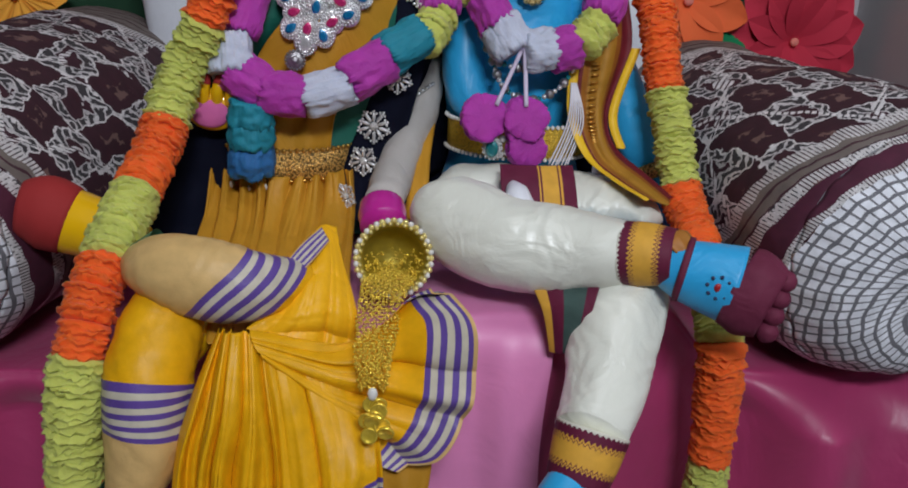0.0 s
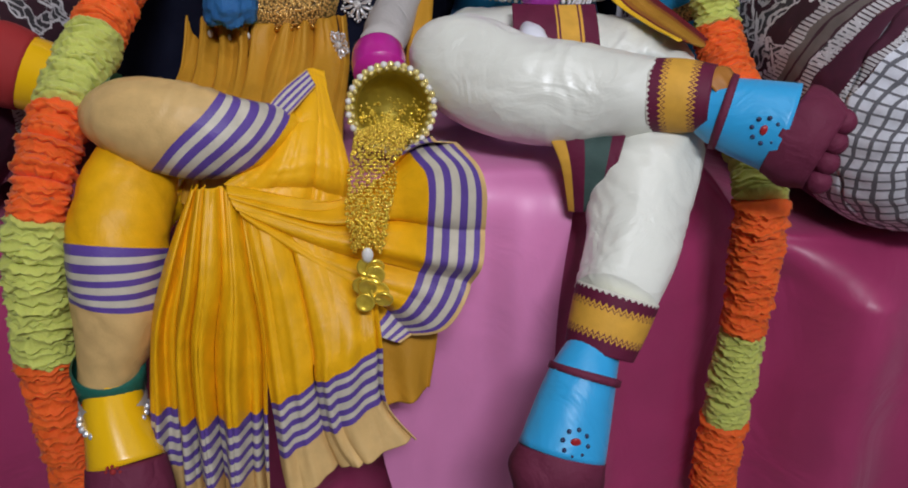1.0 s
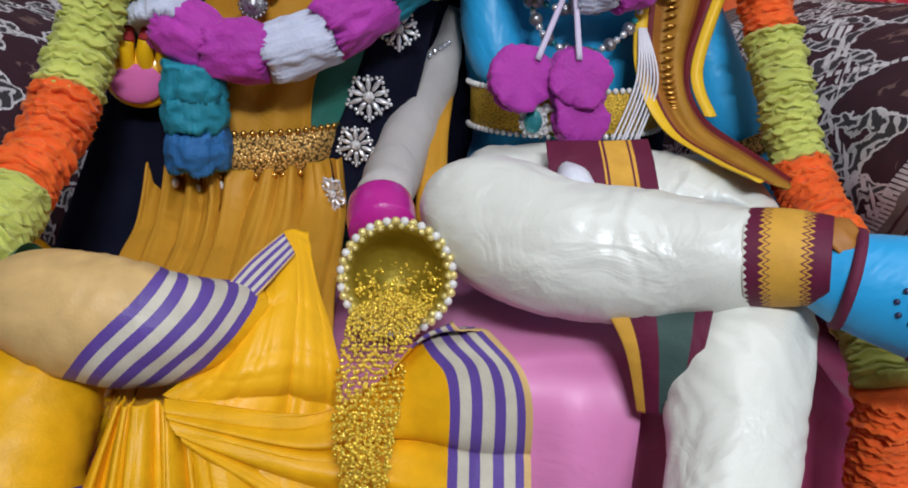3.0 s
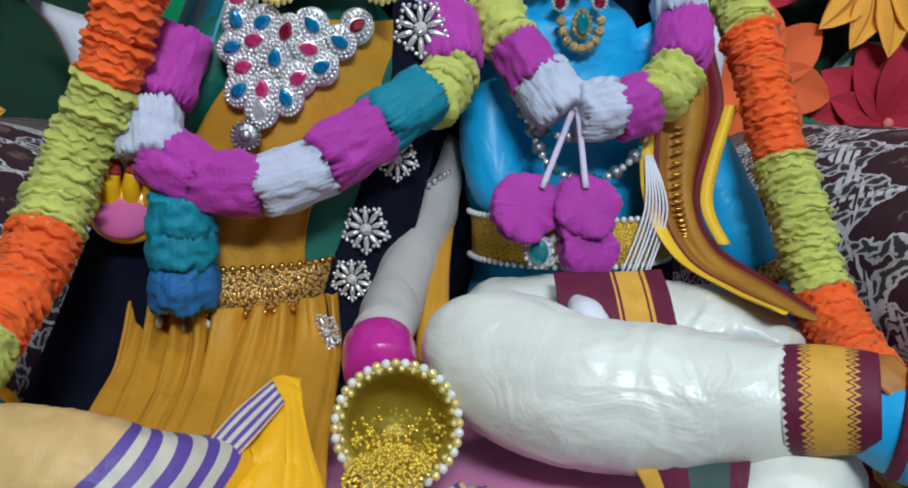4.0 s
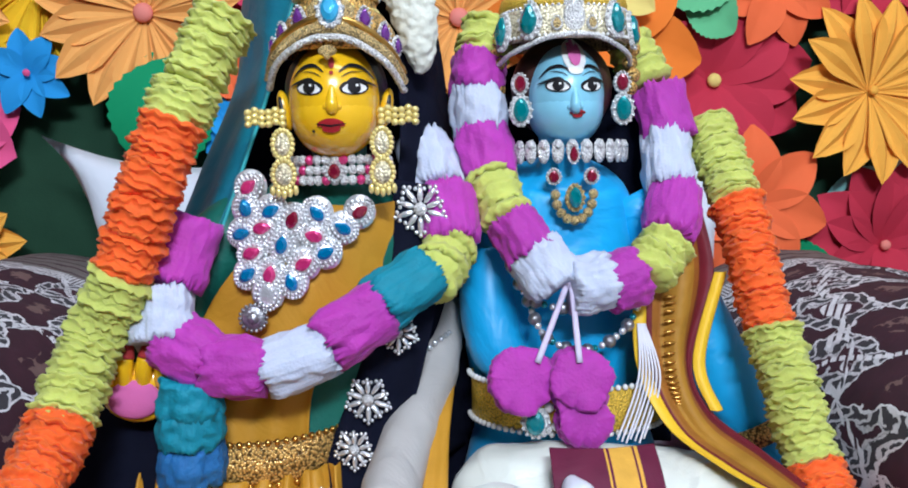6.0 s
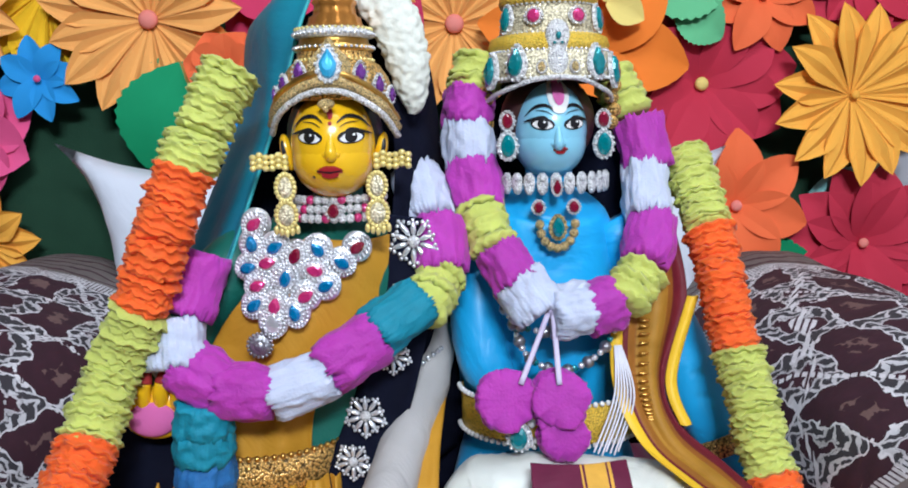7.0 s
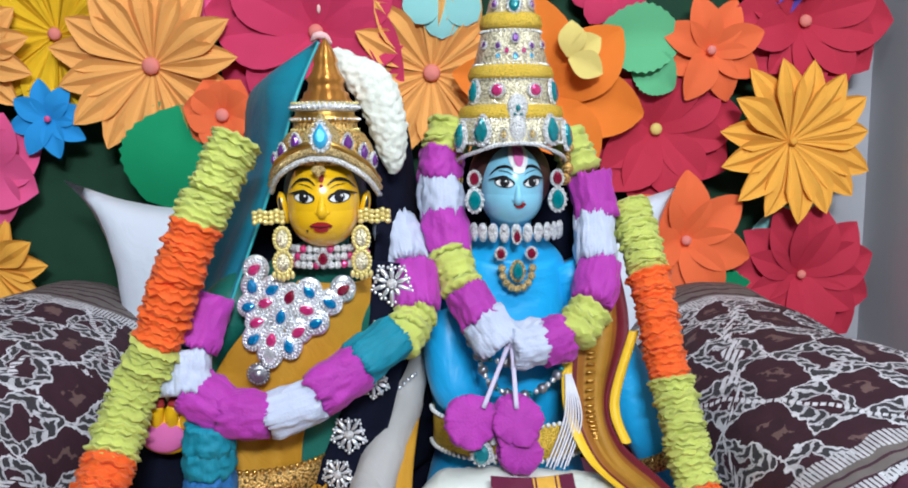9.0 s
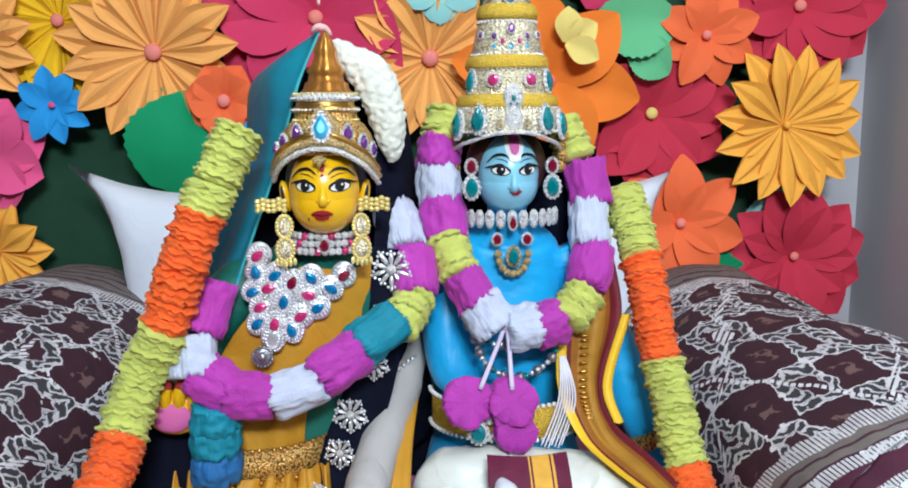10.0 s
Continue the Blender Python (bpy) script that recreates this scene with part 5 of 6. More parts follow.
for a, z, m in ((-60, 1.180, "gem_teal"), (60, 1.180, "gem_teal"), (-24, 1.181, "gem_pink"), (24, 1.181, "gem_pink")):
    p, a = around(cx, cy, 0.053, 1, a)
    stone(tall, p, a, z, 0.0070 if m == "gem_pink" else 0.0072, 0.0070 if m == "gem_pink" else 0.0125, m, 0.1 if m == "gem_pink" else 0.5, tilt=-8)
for a, z, m, w in ((0, 1.243, "gem_purple", 0.004), (0, 1.221, "gem_blue", 0.0032), (-28, 1.234, "gem_purple", 0.003), (28, 1.234, "gem_purple", 0.003), (-55, 1.236, "gem_purple", 0.003), (55, 1.236, "gem_purple", 0.003), (0, 1.283, "gem_teal", 0.007), (-45, 1.284, "gem_purple", 0.0035), (45, 1.284, "gem_purple", 0.0035), (-28, 1.222, "gem_sky", 0.0026), (28, 1.222, "gem_sky", 0.0026), (-14, 1.228, "gem_pink", 0.0026), (14, 1.228, "gem_pink", 0.0026), (-14, 1.129, "gold_bead", 0.004), (14, 1.129, "gold_bead", 0.004)):
    p, a = around(cx, cy, 0.068 if z < 1.13 else (0.0415 if z < 1.26 else 0.0300), 1, a)
    stone(tall, p, a, z, w, w * 1.35, m, 0.3, tilt=-12)
bm = bmesh.new()
ball(bm, (cx, cy - 0.062, 1.160), (0.013, 0.006, 0.017))
ball(bm, (cx, cy - 0.065, 1.135), (0.011, 0.006, 0.016))
part("front_plate", bm, M["silver"], tall, "rhinestone front plate")
bm = bmesh.new()
ball(bm, (cx, cy - 0.069, 1.160), (0.003, 0.003, 0.004))
for k in (-1, 1):
    ball(bm, (cx + 0.004 * k, cy - 0.0685, 1.153), (0.002, 0.002, 0.0015))
part("front_stone", bm, M["gem_teal"], tall)


def beaded_edge(parent, cx, cy, r, z, m, n, size):
    """A ring of small beads round a crown, joined as one trimming."""
    bm = bmesh.new()
    for k in range(n):
        a = 2 * math.pi * k / n
        ball(bm, (cx + r * math.cos(a), cy + r * math.sin(a), z), size, 0, 6, 4)
    tagged(part("beaded_edge", bm, M[m], parent), kind="stuff")


for r, z, m in ((0.0692, 1.119, "pearl"), (0.0640, 1.1475, "silver_plain"), (0.0540, 1.1645, "silver_plain"), (0.0500, 1.1955, "pearl"), (0.0460, 1.213, "silver_plain"), (0.0372, 1.253, "pearl"), (0.0320, 1.270, "silver_plain")):
    beaded_edge(tall, cx, cy, r, z, m, int(r * 1100), 0.0019)
for r, z, m in ((0.0565, 1.1042, "silver_plain"), (0.0375, 1.1364, "gold_drop"), (0.0385, 1.1480, "silver_plain"), (0.0390, 1.1609, "silver_plain"), (0.0365, 1.1658, "gold_drop")):
    beaded_edge(crown, 0.070, 1.168, r, z, m, int(r * 1100), 0.0018)
for s in (-1, 1):
    for k in range(5):
        bm = bmesh.new()
        ball(bm, (cx + s * (0.068 + 0.003 * (k % 2)), cy - 0.006, 1.125 - 0.013 * k), (0.008, 0.007, 0.008), 0, 10, 8)
        part("tassel_bead", bm, M["gold_lace"], tall)


# ---- ear ornaments and collars ----
def gold_jhumka(x, s):
    """A beaded bar from the ear with two open ovals and a cluster of drops below it."""
    e = thing("earring", "large pale gold filigree earring with open ovals and drops", "earring", "earrings of the yellow doll")
    bm = bmesh.new()
    for k in range(6):
        for q in range(3):
            ball(bm, (x + s * (-0.004 + 0.0060 * k), 1.133, 1.036 + 0.0052 * q + (0.002 if k in (1, 4) else 0)), (0.0036, 0.004, 0.0032), 0, 8, 6)
    part("stud", bm, M["gold_drop"], e)
    for k, (z, w, h) in enumerate(((1.018, 0.0085, 0.0125), (0.992, 0.0095, 0.0125))):
        bm = bmesh.new()
        for j in range(18):
            a = 2 * math.pi * j / 18
            ball(bm, (x - s * 0.004 + w * math.cos(a), 1.127, z + h * math.sin(a)), 0.0026, 0, 8, 6)
        o = tagged(part("oval", bm, M["gold_drop"], e), kind="stuff")
        bm = bmesh.new()
        gem(bm, (x - s * 0.004, 1.127, z), w * 0.85, h * 0.85, None, 0, 0.3, 0.2, 12)
        part("filigree", bm, M["gold_stone"], o)
    for k in range(5):
        bm = bmesh.new()
        ball(bm, (x - s * 0.004 + 0.005 * (k - 2), 1.127, 0.975 + 0.0015 * abs(k - 2)), (0.0026, 0.0026, 0.0046), 0, 8, 6)
        part("drop_bead", bm, M["gold_drop"], e)


gold_jhumka(0.019, -1)
gold_jhumka(0.113, 1)


def blue_earring(x):
    e = thing("earring", "silver earring with a ruby stone above a teal stone", "earring", "earrings of the blue doll")
    stone(e, Vector((x, 1.225, 0)), 0, 1.076, 0.0062, 0.0085, "gem_red", 0.1)
    stone(e, Vector((x, 1.222, 0)), 0, 1.050, 0.0082, 0.0125, "gem_teal", 0.15)


blue_earring(0.243)
blue_earring(0.345)

collar = thing("collar", "pink and silver beaded choker with ruby centre on the yellow doll", "choker")
for row in range(3):
    for k in range(17):
        a = -75 + 150 * k / 16
        bm = bmesh.new()
        ball(bm, (0.066 + 0.048 * math.sin(radians(a)), 1.188 - 0.047 * math.cos(radians(a)), 1.004 - 0.009 * row), 0.0047, 0, 8, 6)
        part("bead", bm, M["gem_pink"] if (k + row) % 4 == 1 else M["silver"], collar)
stone(collar, Vector((0.066, 1.139, 0)), 0, 0.994, 0.006, 0.007, "gem_red", 0.2)

collar2 = thing("collar", "silver rhinestone choker with ruby drop on the blue doll", "choker")
for k in range(13):
    a = -80 + 160 * k / 12
    bm = bmesh.new()
    c = Vector((0.294 + 0.062 * math.sin(radians(a)), 1.268 - 0.048 * math.cos(radians(a)), 1.009))
    gem(bm, c, 0.0065, 0.0125, rot(0, 0, a), 0, 0.4, -0.2, 10)
    ball(bm, c + Vector((0, -0.004, 0.006)), 0.004, 0, 8, 6)
    part("plate", bm, M["silver"], collar2)
stone(collar2, Vector((0.294, 1.214, 0)), 0, 1.006, 0.0045, 0.008, "gem_red", 0.5)

pend = thing("pendant_necklace", "gold pendant with teal stone and two ruby drops", "necklace")
for x, m in ((0.275, "gem_red"), (0.313, "gem_red")):
    stone(pend, Vector((x, 1.222, 0)), 0, 0.984, 0.0055, 0.0065, m, 0.2)
for k in range(9):
    a = math.pi + math.pi * k / 8
    bm = bmesh.new()
    ball(bm, (0.295 + 0.019 * math.cos(a), 1.217, 0.966 + 0.026 * math.sin(a)), 0.0052, 0, 8, 6)
    part("bead", bm, M["gold_bead"], pend)
stone(pend, Vector((0.295, 1.215, 0)), 0, 0.963, 0.007, 0.011, "gem_teal", 0.2, "gold_bead")

# broad rhinestone bib
bib = thing("bib_necklace", "broad triangular rhinestone necklace with blue and pink stones", "necklace")
SLOTS = [(-0.011, 0.982, "p"), (-0.014, 0.963, "b"), (0.009, 0.960, "b"), (0.028, 0.952, "r"), (0.049, 0.957, "b"), (0.086, 0.957, "r"), (0.071, 0.943, "b"), (0.046, 0.937, "p"), (0.056, 0.922, "b"),
         (0.018, 0.930, "b"), (0.001, 0.945, "p"), (-0.018, 0.940, "b"), (-0.009, 0.923, "p"), (0.037, 0.913, "p"), (0.026, 0.897, "b"), (0.007, 0.904, "p"), (-0.013, 0.904, "b"), (0.004, 0.887, "")]


def chest(x, z):
    return 1.138 + 3.6 * (x - 0.035) ** 2 - 0.13 * (0.96 - z)


for i, (x, z, k) in enumerate(SLOTS):
    ang = (50, -10, 60, 25, -40, 55, -60, -75, 65, 10, 80, 75, 70, 60, -20, 10, 50, 0)[i]
    t = rot(0, 0, (x - 0.035) * 300) @ rot(0, ang, 0)
    c = Vector((x, chest(x, z), z))
    bm = bmesh.new()
    gem(bm, c + Vector((0, 0.004, 0)), 0.0150, 0.0160, None, 0, 0.12, 0.0, 18)
    gem(bm, c, 0.0098, 0.0122, t, 0, 0.2, 0.3, 16)
    for w, h, n, b in ((0.0084, 0.0112, 16, 0.0017), (0.0118, 0.0146, 22, 0.0018)):
        for j in range(n):
            q = 2 * math.pi * j / n
            ball(bm, c + t.to_3x3() @ Vector((math.cos(q) * w * (1 - 0.25 * max(0, math.sin(q))), -0.0034 if n == 16 else -0.0008, math.sin(q) * h)), b, 0, 6, 4)
    s = part("setting", bm, M["silver_plain"], bib)
    if k:
        bm = bmesh.new()
        gem(bm, c + t.to_3x3() @ Vector((0, -0.003, 0)), 0.0058, 0.0085, t, 0, 0.5, 0.35, 12)
        part("stone", bm, M[{"p": "gem_pink", "b": "gem_blue", "r": "gem_red"}[k]], s, smooth=False)
bm = bmesh.new()
gem(bm, (-0.009, 1.131, 0.866), 0.0115, 0.0115, None, 0, 0.2, 0.0, 20)
gem(bm, (-0.009, 1.128, 0.866), 0.0055, 0.0055, None, 0, 0.4, 0.0, 14)
for k in range(18):
    a = 2 * math.pi * k / 18
    ball(bm, (-0.009 + 0.0118 * math.cos(a), 1.129, 0.866 + 0.0118 * math.sin(a)), 0.0018, 0, 6, 4)
ball(bm, (-0.004, 1.133, 0.881), 0.004)
part("medallion", bm, M["dark_silver"], bib, "round dark silver medallion")

chain = thing("bead_necklace", "two loops of silver and green beads over blue satin", "necklace")
for pts, n in (([(0.228, 1.21, 0.90), (0.245, 1.195, 0.868), (0.290, 1.195, 0.857), (0.345, 1.205, 0.868), (0.365, 1.22, 0.885)], 22), ([(0.243, 1.20, 0.865), (0.258, 1.19, 0.832), (0.295, 1.19, 0.817), (0.335, 1.195, 0.835), (0.362, 1.21, 0.875)], 24)):
    for k in range(n):
        x, y, z = spline(pts, k / (n - 1))
        bm = bmesh.new()
        ball(bm, (x, y - 0.014, z), 0.0066 if k % 3 == 0 else 0.0036, 0, 10, 8)
        part("bead", bm, M["dark_silver"] if k % 3 == 0 else (M["gem_teal"] if k % 6 == 1 else M["silver_plain"]), chain)


# ---- belts ----
def belt(name, label, centre, rx, ry, z0, z1, m, edge, lean):
    e = thing(name, label, "belt")
    bm = bmesh.new()
    n = 48
    g = []
    for k in range(n + 1):
        a = radians(-100 + 200 * k / n)
        g.append([bm.verts.new((centre[0] + rx * math.sin(a), centre[1] - ry * math.cos(a) - (0.004 if 0 < i < 3 else 0), z + lean * math.sin(a))) for i, z in enumerate((z0, z0 + 0.004, z1 - 0.004, z1))])
    for a, b in zip(g, g[1:]):
        for i in range(3):
            bm.faces.new((a[i], b[i], b[i + 1], a[i + 1]))
    solid(part("band", bm, M[m], e), 0.002)
    for z in (z0, z1):
        for k in range(40):
            a = radians(-90 + 180 * k / 39)
            bm = bmesh.new()
            ball(bm, (centre[0] + rx * 1.02 * math.sin(a), centre[1] - ry * 1.05 * math.cos(a), z + lean * math.sin(a)), 0.0032, 0, 6, 4)
            part("bead", bm, M[edge], e)
    return e


b1 = belt("belt", "wide gold lace belt with beads on the yellow doll", (-0.030, 1.225), 0.102, 0.094, 0.712, 0.752, "gold_lace", "gold", 0.0)
for k in range(7):
    bm = bmesh.new()
    x = -0.095 + 0.022 * k
    ball(bm, (x, 1.125 + 3 * (x + 0.03) ** 2, 0.704 - 0.004 * (k % 2)), (0.0035, 0.0035, 0.005), 0, 8, 6)
    part("drop_bead", bm, M["pearl"], b1)
b2 = belt("belt", "gold sequin belt with teal centre stone on the blue doll", (0.290, 1.245), 0.100, 0.078, 0.738, 0.782, "gold_band", "pearl", -0.002)
stone(b2, Vector((0.244, 1.150, 0)), -12, 0.757, 0.0095, 0.0120, "gem_teal", 0.1)
bm = bmesh.new()
for k in range(6):
    ball(bm, (0.262 + 0.009 * math.cos(k), 1.160, 0.757 + 0.012 * math.sin(k * 1.1)), 0.005, 0, 8, 6)
part("clasp", bm, M["pearl"], b2)


# ---- dhoti ----
dhoti = thing("dhoti", "cream silk dhoti with maroon and gold zigzag borders", "dhoti")
CRM = (0.70, 0.68, 0.58)
m_cuff = striped("dhoti_border", [(0.0, CRM), (0.10, MAROON), (0.30, GOLD), (0.34, MAROON), (0.36, GOLD), (0.72, MAROON), (0.75, GOLD), (0.78, MAROON)], jag=0.14, wrinkle=0.15)
bm = bmesh.new()
tube(bm, [(0.166, 1.03, 0.724, 0.016, 0.02), (0.172, 1.015, 0.716, 0.044, 0.045), (0.198, 0.99, 0.700, 0.054, 0.052), (0.24, 0.96, 0.690, 0.0535, 0.052), (0.30, 0.94, 0.690, 0.051, 0.05), (0.345, 0.915, 0.697, 0.040, 0.042), (0.370, 0.902, 0.701, 0.033, 0.035)], 110, 72, wr=0.05, fr=13, folds=3, fold_amp=0.012, swirl=4, crease=0.045)
part("thigh_wrap", bm, M["cream_silk"], dhoti)
bm = bmesh.new()
tube(bm, [(0.362, 0.905, 0.700, 0.0345, 0.0365), (0.385, 0.893, 0.703, 0.0340, 0.035), (0.410, 0.880, 0.705, 0.030, 0.031)], 20, 36)
part("border", bm, m_cuff, dhoti, "maroon and gold woven border")
bm = bmesh.new()
tube(bm, [(0.408, 0.882, 0.712, 0.020, 0.024), (0.418, 0.882, 0.722, 0.015, 0.02), (0.424, 0.88, 0.728, 0.006, 0.01)], 10, 20, wr=0.3, fr=60)
part("inner_hem", bm, M["brown"], dhoti)
bm = bmesh.new()
tube(bm, [(0.392, 0.97, 0.660, 0.03, 0.03), (0.374, 0.925, 0.645, 0.050, 0.045), (0.354, 0.88, 0.607, 0.0485, 0.042), (0.336, 0.832, 0.57, 0.042, 0.038), (0.317, 0.797, 0.545, 0.0375, 0.036)], 100, 72, wr=0.04, fr=13, folds=4, fold_amp=0.03, swirl=2, crease=0.06, seed=4)
part("shin_wrap", bm, M["cream_silk"], dhoti)
bm = bmesh.new()
tube(bm, [(0.319, 0.797, 0.549, 0.039, 0.0365), (0.311, 0.787, 0.526, 0.0365, 0.0345), (0.302, 0.776, 0.501, 0.0325, 0.031)], 20, 36)
part("border", bm, m_cuff, dhoti, "maroon and gold woven border")
bm = bmesh.new()
tube(bm, [(0.190, 1.19, 0.680, 0.02, 0.03), (0.21, 1.16, 0.692, 0.036, 0.05), (0.30, 1.15, 0.694, 0.036, 0.06), (0.37, 1.14, 0.690, 0.036, 0.06), (0.42, 1.11, 0.69, 0.03, 0.05), (0.445, 1.07, 0.685, 0.01, 0.02)], 60, 40, wr=0.14, fr=24, crease=0.12)
part("waist_wrap", bm, M["cream_silk"], dhoti)
bm = bmesh.new()
sheet(bm, [[(0.250, 1.11, 0.744), (0.298, 1.10, 0.745), (0.344, 1.11, 0.744)], [(0.249, 1.085, 0.726), (0.298, 1.075, 0.728), (0.344, 1.085, 0.726)], [(0.250, 1.045, 0.680), (0.298, 1.035, 0.682), (0.345, 1.04, 0.680)]], 40, 16, wr=0.004, fr=20)
solid(part("sash_end", bm, striped("sash_bands", [(0.0, MAROON), (0.48, GOLD), (0.50, MAROON), (0.52, GOLD), (0.72, MAROON), (0.74, GOLD), (0.77, MAROON)]), dhoti, "maroon sash end with gold band"), 0.002)
bm = bmesh.new()
tube(bm, [(0.262, 1.075, 0.722, 0.008, 0.012), (0.268, 1.05, 0.716, 0.017, 0.016), (0.272, 1.03, 0.690, 0.019, 0.014)], 12, 16, wr=0.15, fr=50)
part("knot", bm, M["white_satin"], dhoti, "white cloth knot")
bm = bmesh.new()
sheet(bm, [[(0.268, 0.915, 0.655), (0.300, 0.910, 0.664), (0.345, 0.905, 0.680)], [(0.280, 0.905, 0.630), (0.300, 0.895, 0.640), (0.332, 0.885, 0.655)], [(0.290, 0.898, 0.585), (0.302, 0.885, 0.590), (0.318, 0.870, 0.605)]], 24, 30, wr=0.006, fr=14)
solid(part("under_hem", bm, striped("under_hem_bands", [(0, GOLD), (0.25, MAROON), (0.5, (0.05, 0.09, 0.08)), (0.8, MAROON)]), dhoti, "dark border fold showing under the knee"), 0.002)

# ---- shawl of the blue doll ----
shawl = thing("shawl", "brown gold shawl with yellow edge falling from the shoulder", "shawl")
rows = [[(0.385, 1.255, 0.965), (0.405, 1.245, 0.965), (0.430, 1.25, 0.96)], [(0.362, 1.205, 0.88), (0.395, 1.20, 0.89), (0.436, 1.22, 0.885)], [(0.358, 1.185, 0.80), (0.384, 1.18, 0.80), (0.408, 1.20, 0.80)], [(0.376, 1.15, 0.748), (0.397, 1.15, 0.748), (0.417, 1.175, 0.756)], [(0.404, 1.10, 0.728), (0.430, 1.10, 0.724), (0.452, 1.13, 0.728)], [(0.430, 1.055, 0.718), (0.453, 1.055, 0.710), (0.474, 1.09, 0.710)]]
bm = bmesh.new()
sheet(bm, rows, 24, 60, folds=2, amp=0.005, grow=False, wr=0.005)
solid(part("panel", bm, striped("shawl_bands", [(0.0, (0.16, 0.015, 0.02)), (0.14, (0.34, 0.13, 0.02)), (0.30, (0.40, 0.19, 0.02)), (0.66, (0.30, 0.10, 0.015)), (0.74, (0.15, 0.012, 0.02))]), shawl), 0.002)
for off, m, k in ((0, "bright_yellow", 0), (2, "bright_yellow", 2)):
    e = [r[k] for r in rows][(1 if k == 0 else 1):(6 if k == 0 else 4)]
    s = -1 if k == 0 else 1
    bm = bmesh.new()
    sheet(bm, [[(x + s * 0.012, y - 0.006, z + (0.004 if k == 0 else 0.0)), (x + s * 0.005, y - 0.010, z), (x - s * 0.001, y - 0.006, z)] for x, y, z in e], 8, 50, wr=0.003)
    solid(part("edging", bm, M[m], shawl, "bright yellow edging"), 0.0015)
bm = bmesh.new()
for k in range(16):
    x, y, z = spline([(0.382, 1.188, 0.865), (0.378, 1.172, 0.80), (0.385, 1.165, 0.765)], k / 15)
    ball(bm, (x, y, z), (0.006, 0.0025, 0.0014), 0, 8, 6)
part("stitching", bm, M["gold"], shawl)

bm = bmesh.new()
lathe(bm, (0.486, 1.232, 0.712), [(0.0285, -0.011), (0.0315, -0.010), (0.0325, 0.0), (0.0315, 0.010), (0.0285, 0.011)], 32, axis=Vector((-0.40, 0.22, 0.89)).to_track_quat("Z", "Y").to_matrix().to_4x4())
tagged(part("armlet", bm, M["gold_lace"]), "gold lace armlet round the blue satin arm", "armlet")

cords = thing("thread_tassel", "bundle of thin white threads hanging at the hip", "thread tassel")
for k in range(7):
    bm = bmesh.new()
    o = 0.0035 * k
    tube(bm, [(0.350 + o * 0.3, 1.185, 0.84, 0.0011, 0.0011), (0.345 + o, 1.165, 0.79, 0.0011, 0.0011), (0.322 + o * 1.2, 1.155, 0.735 - 0.002 * (k % 3), 0.0011, 0.0011)], 14, 6)
    part("thread", bm, M["thread"], cords)


# ---- pot of gold ----
pot = thing("pot", "small gold pot tipped forward with beaded pearl rim", "pot")
ax = Vector((0.02, -0.90, 0.30)).normalized().to_track_quat("Z", "Y").to_matrix().to_4x4()
pc = (0.115, 0.955, 0.672)
bm = bmesh.new()
lathe(bm, pc, [(0.005, -0.075), (0.022, -0.070), (0.030, -0.045), (0.040, -0.020), (0.043, 0.0), (0.0375, 0.001), (0.034, -0.02), (0.028, -0.04), (0.012, -0.055), (0.0, -0.056)], 40, axis=ax)
part("bowl", bm, mat("antique_gold", (0.42, 0.32, 0.04), 0.4, metal=0.6, var=0.3, scale=60, bump=0.6, bscale=150), pot)
for ringn, rad, off, br_ in ((40, 0.0425, 0.001, 0.0036), (30, 0.0385, 0.003, 0.0026)):
    for k in range(ringn):
        a = 2 * math.pi * k / ringn
        bm = bmesh.new()
        ball(bm, Vector(pc) + ax.to_3x3() @ Vector((rad * math.cos(a), rad * math.sin(a), off)), br_, 0, 8, 6)
        part("rim_bead", bm, M["pearl"] if ringn == 40 and k % 2 else M["gold_drop"], pot)
bm = bmesh.new()
tube(bm, [(0.1005, 1.045, 0.704, 0.0275, 0.027), (0.1015, 1.030, 0.698, 0.0290, 0.0285), (0.103, 1.014, 0.691, 0.0280, 0.0275)], 10, 28)
tagged(part("bangle", bm, M["magenta_plain"]), "shiny magenta bangle band on the sleeved arm", "bangle")

stream = thing("bead_stream", "gold bead strings and coins pouring out of the pot", "bead string")
rs = random.Random(4)
for k in range(24):
    o = (k - 11.5) / 11.5
    bm = bmesh.new()
    end = 0.602 + rs.uniform(-0.010, 0.008)
    pts = [(0.112 + 0.028 * o, 0.945, 0.664 - 0.012 * abs(o)), (0.103 + 0.023 * o, 0.885, 0.655), (0.097 + 0.019 * o, 0.815, 0.632), (0.096 + 0.013 * o, 0.792, end)]
    for i in range(46):
        q = spline(pts, i / 45)
        ball(bm, (q[0] + rs.uniform(-0.0012, 0.0012), q[1] + rs.uniform(-0.003, 0.002), q[2]), rs.uniform(0.0010, 0.0019), 0, 6, 4)
    tagged(part("bead_string", bm, M["stream_gold"], stream), kind="stuff")
bm = bmesh.new()
for k in range(420):
    a, q = rs.uniform(0, 6.283), math.sqrt(rs.random()) * 0.034
    at_ = Vector(pc) + ax.to_3x3() @ Vector((q * math.cos(a), q * math.sin(a), -0.028 + 8 * q * q + rs.uniform(0, 0.008)))
    if at_.z < pc[2] - 0.004 + rs.uniform(-0.008, 0.010):
        ball(bm, at_, rs.uniform(0.0010, 0.0019), 0, 6, 4)
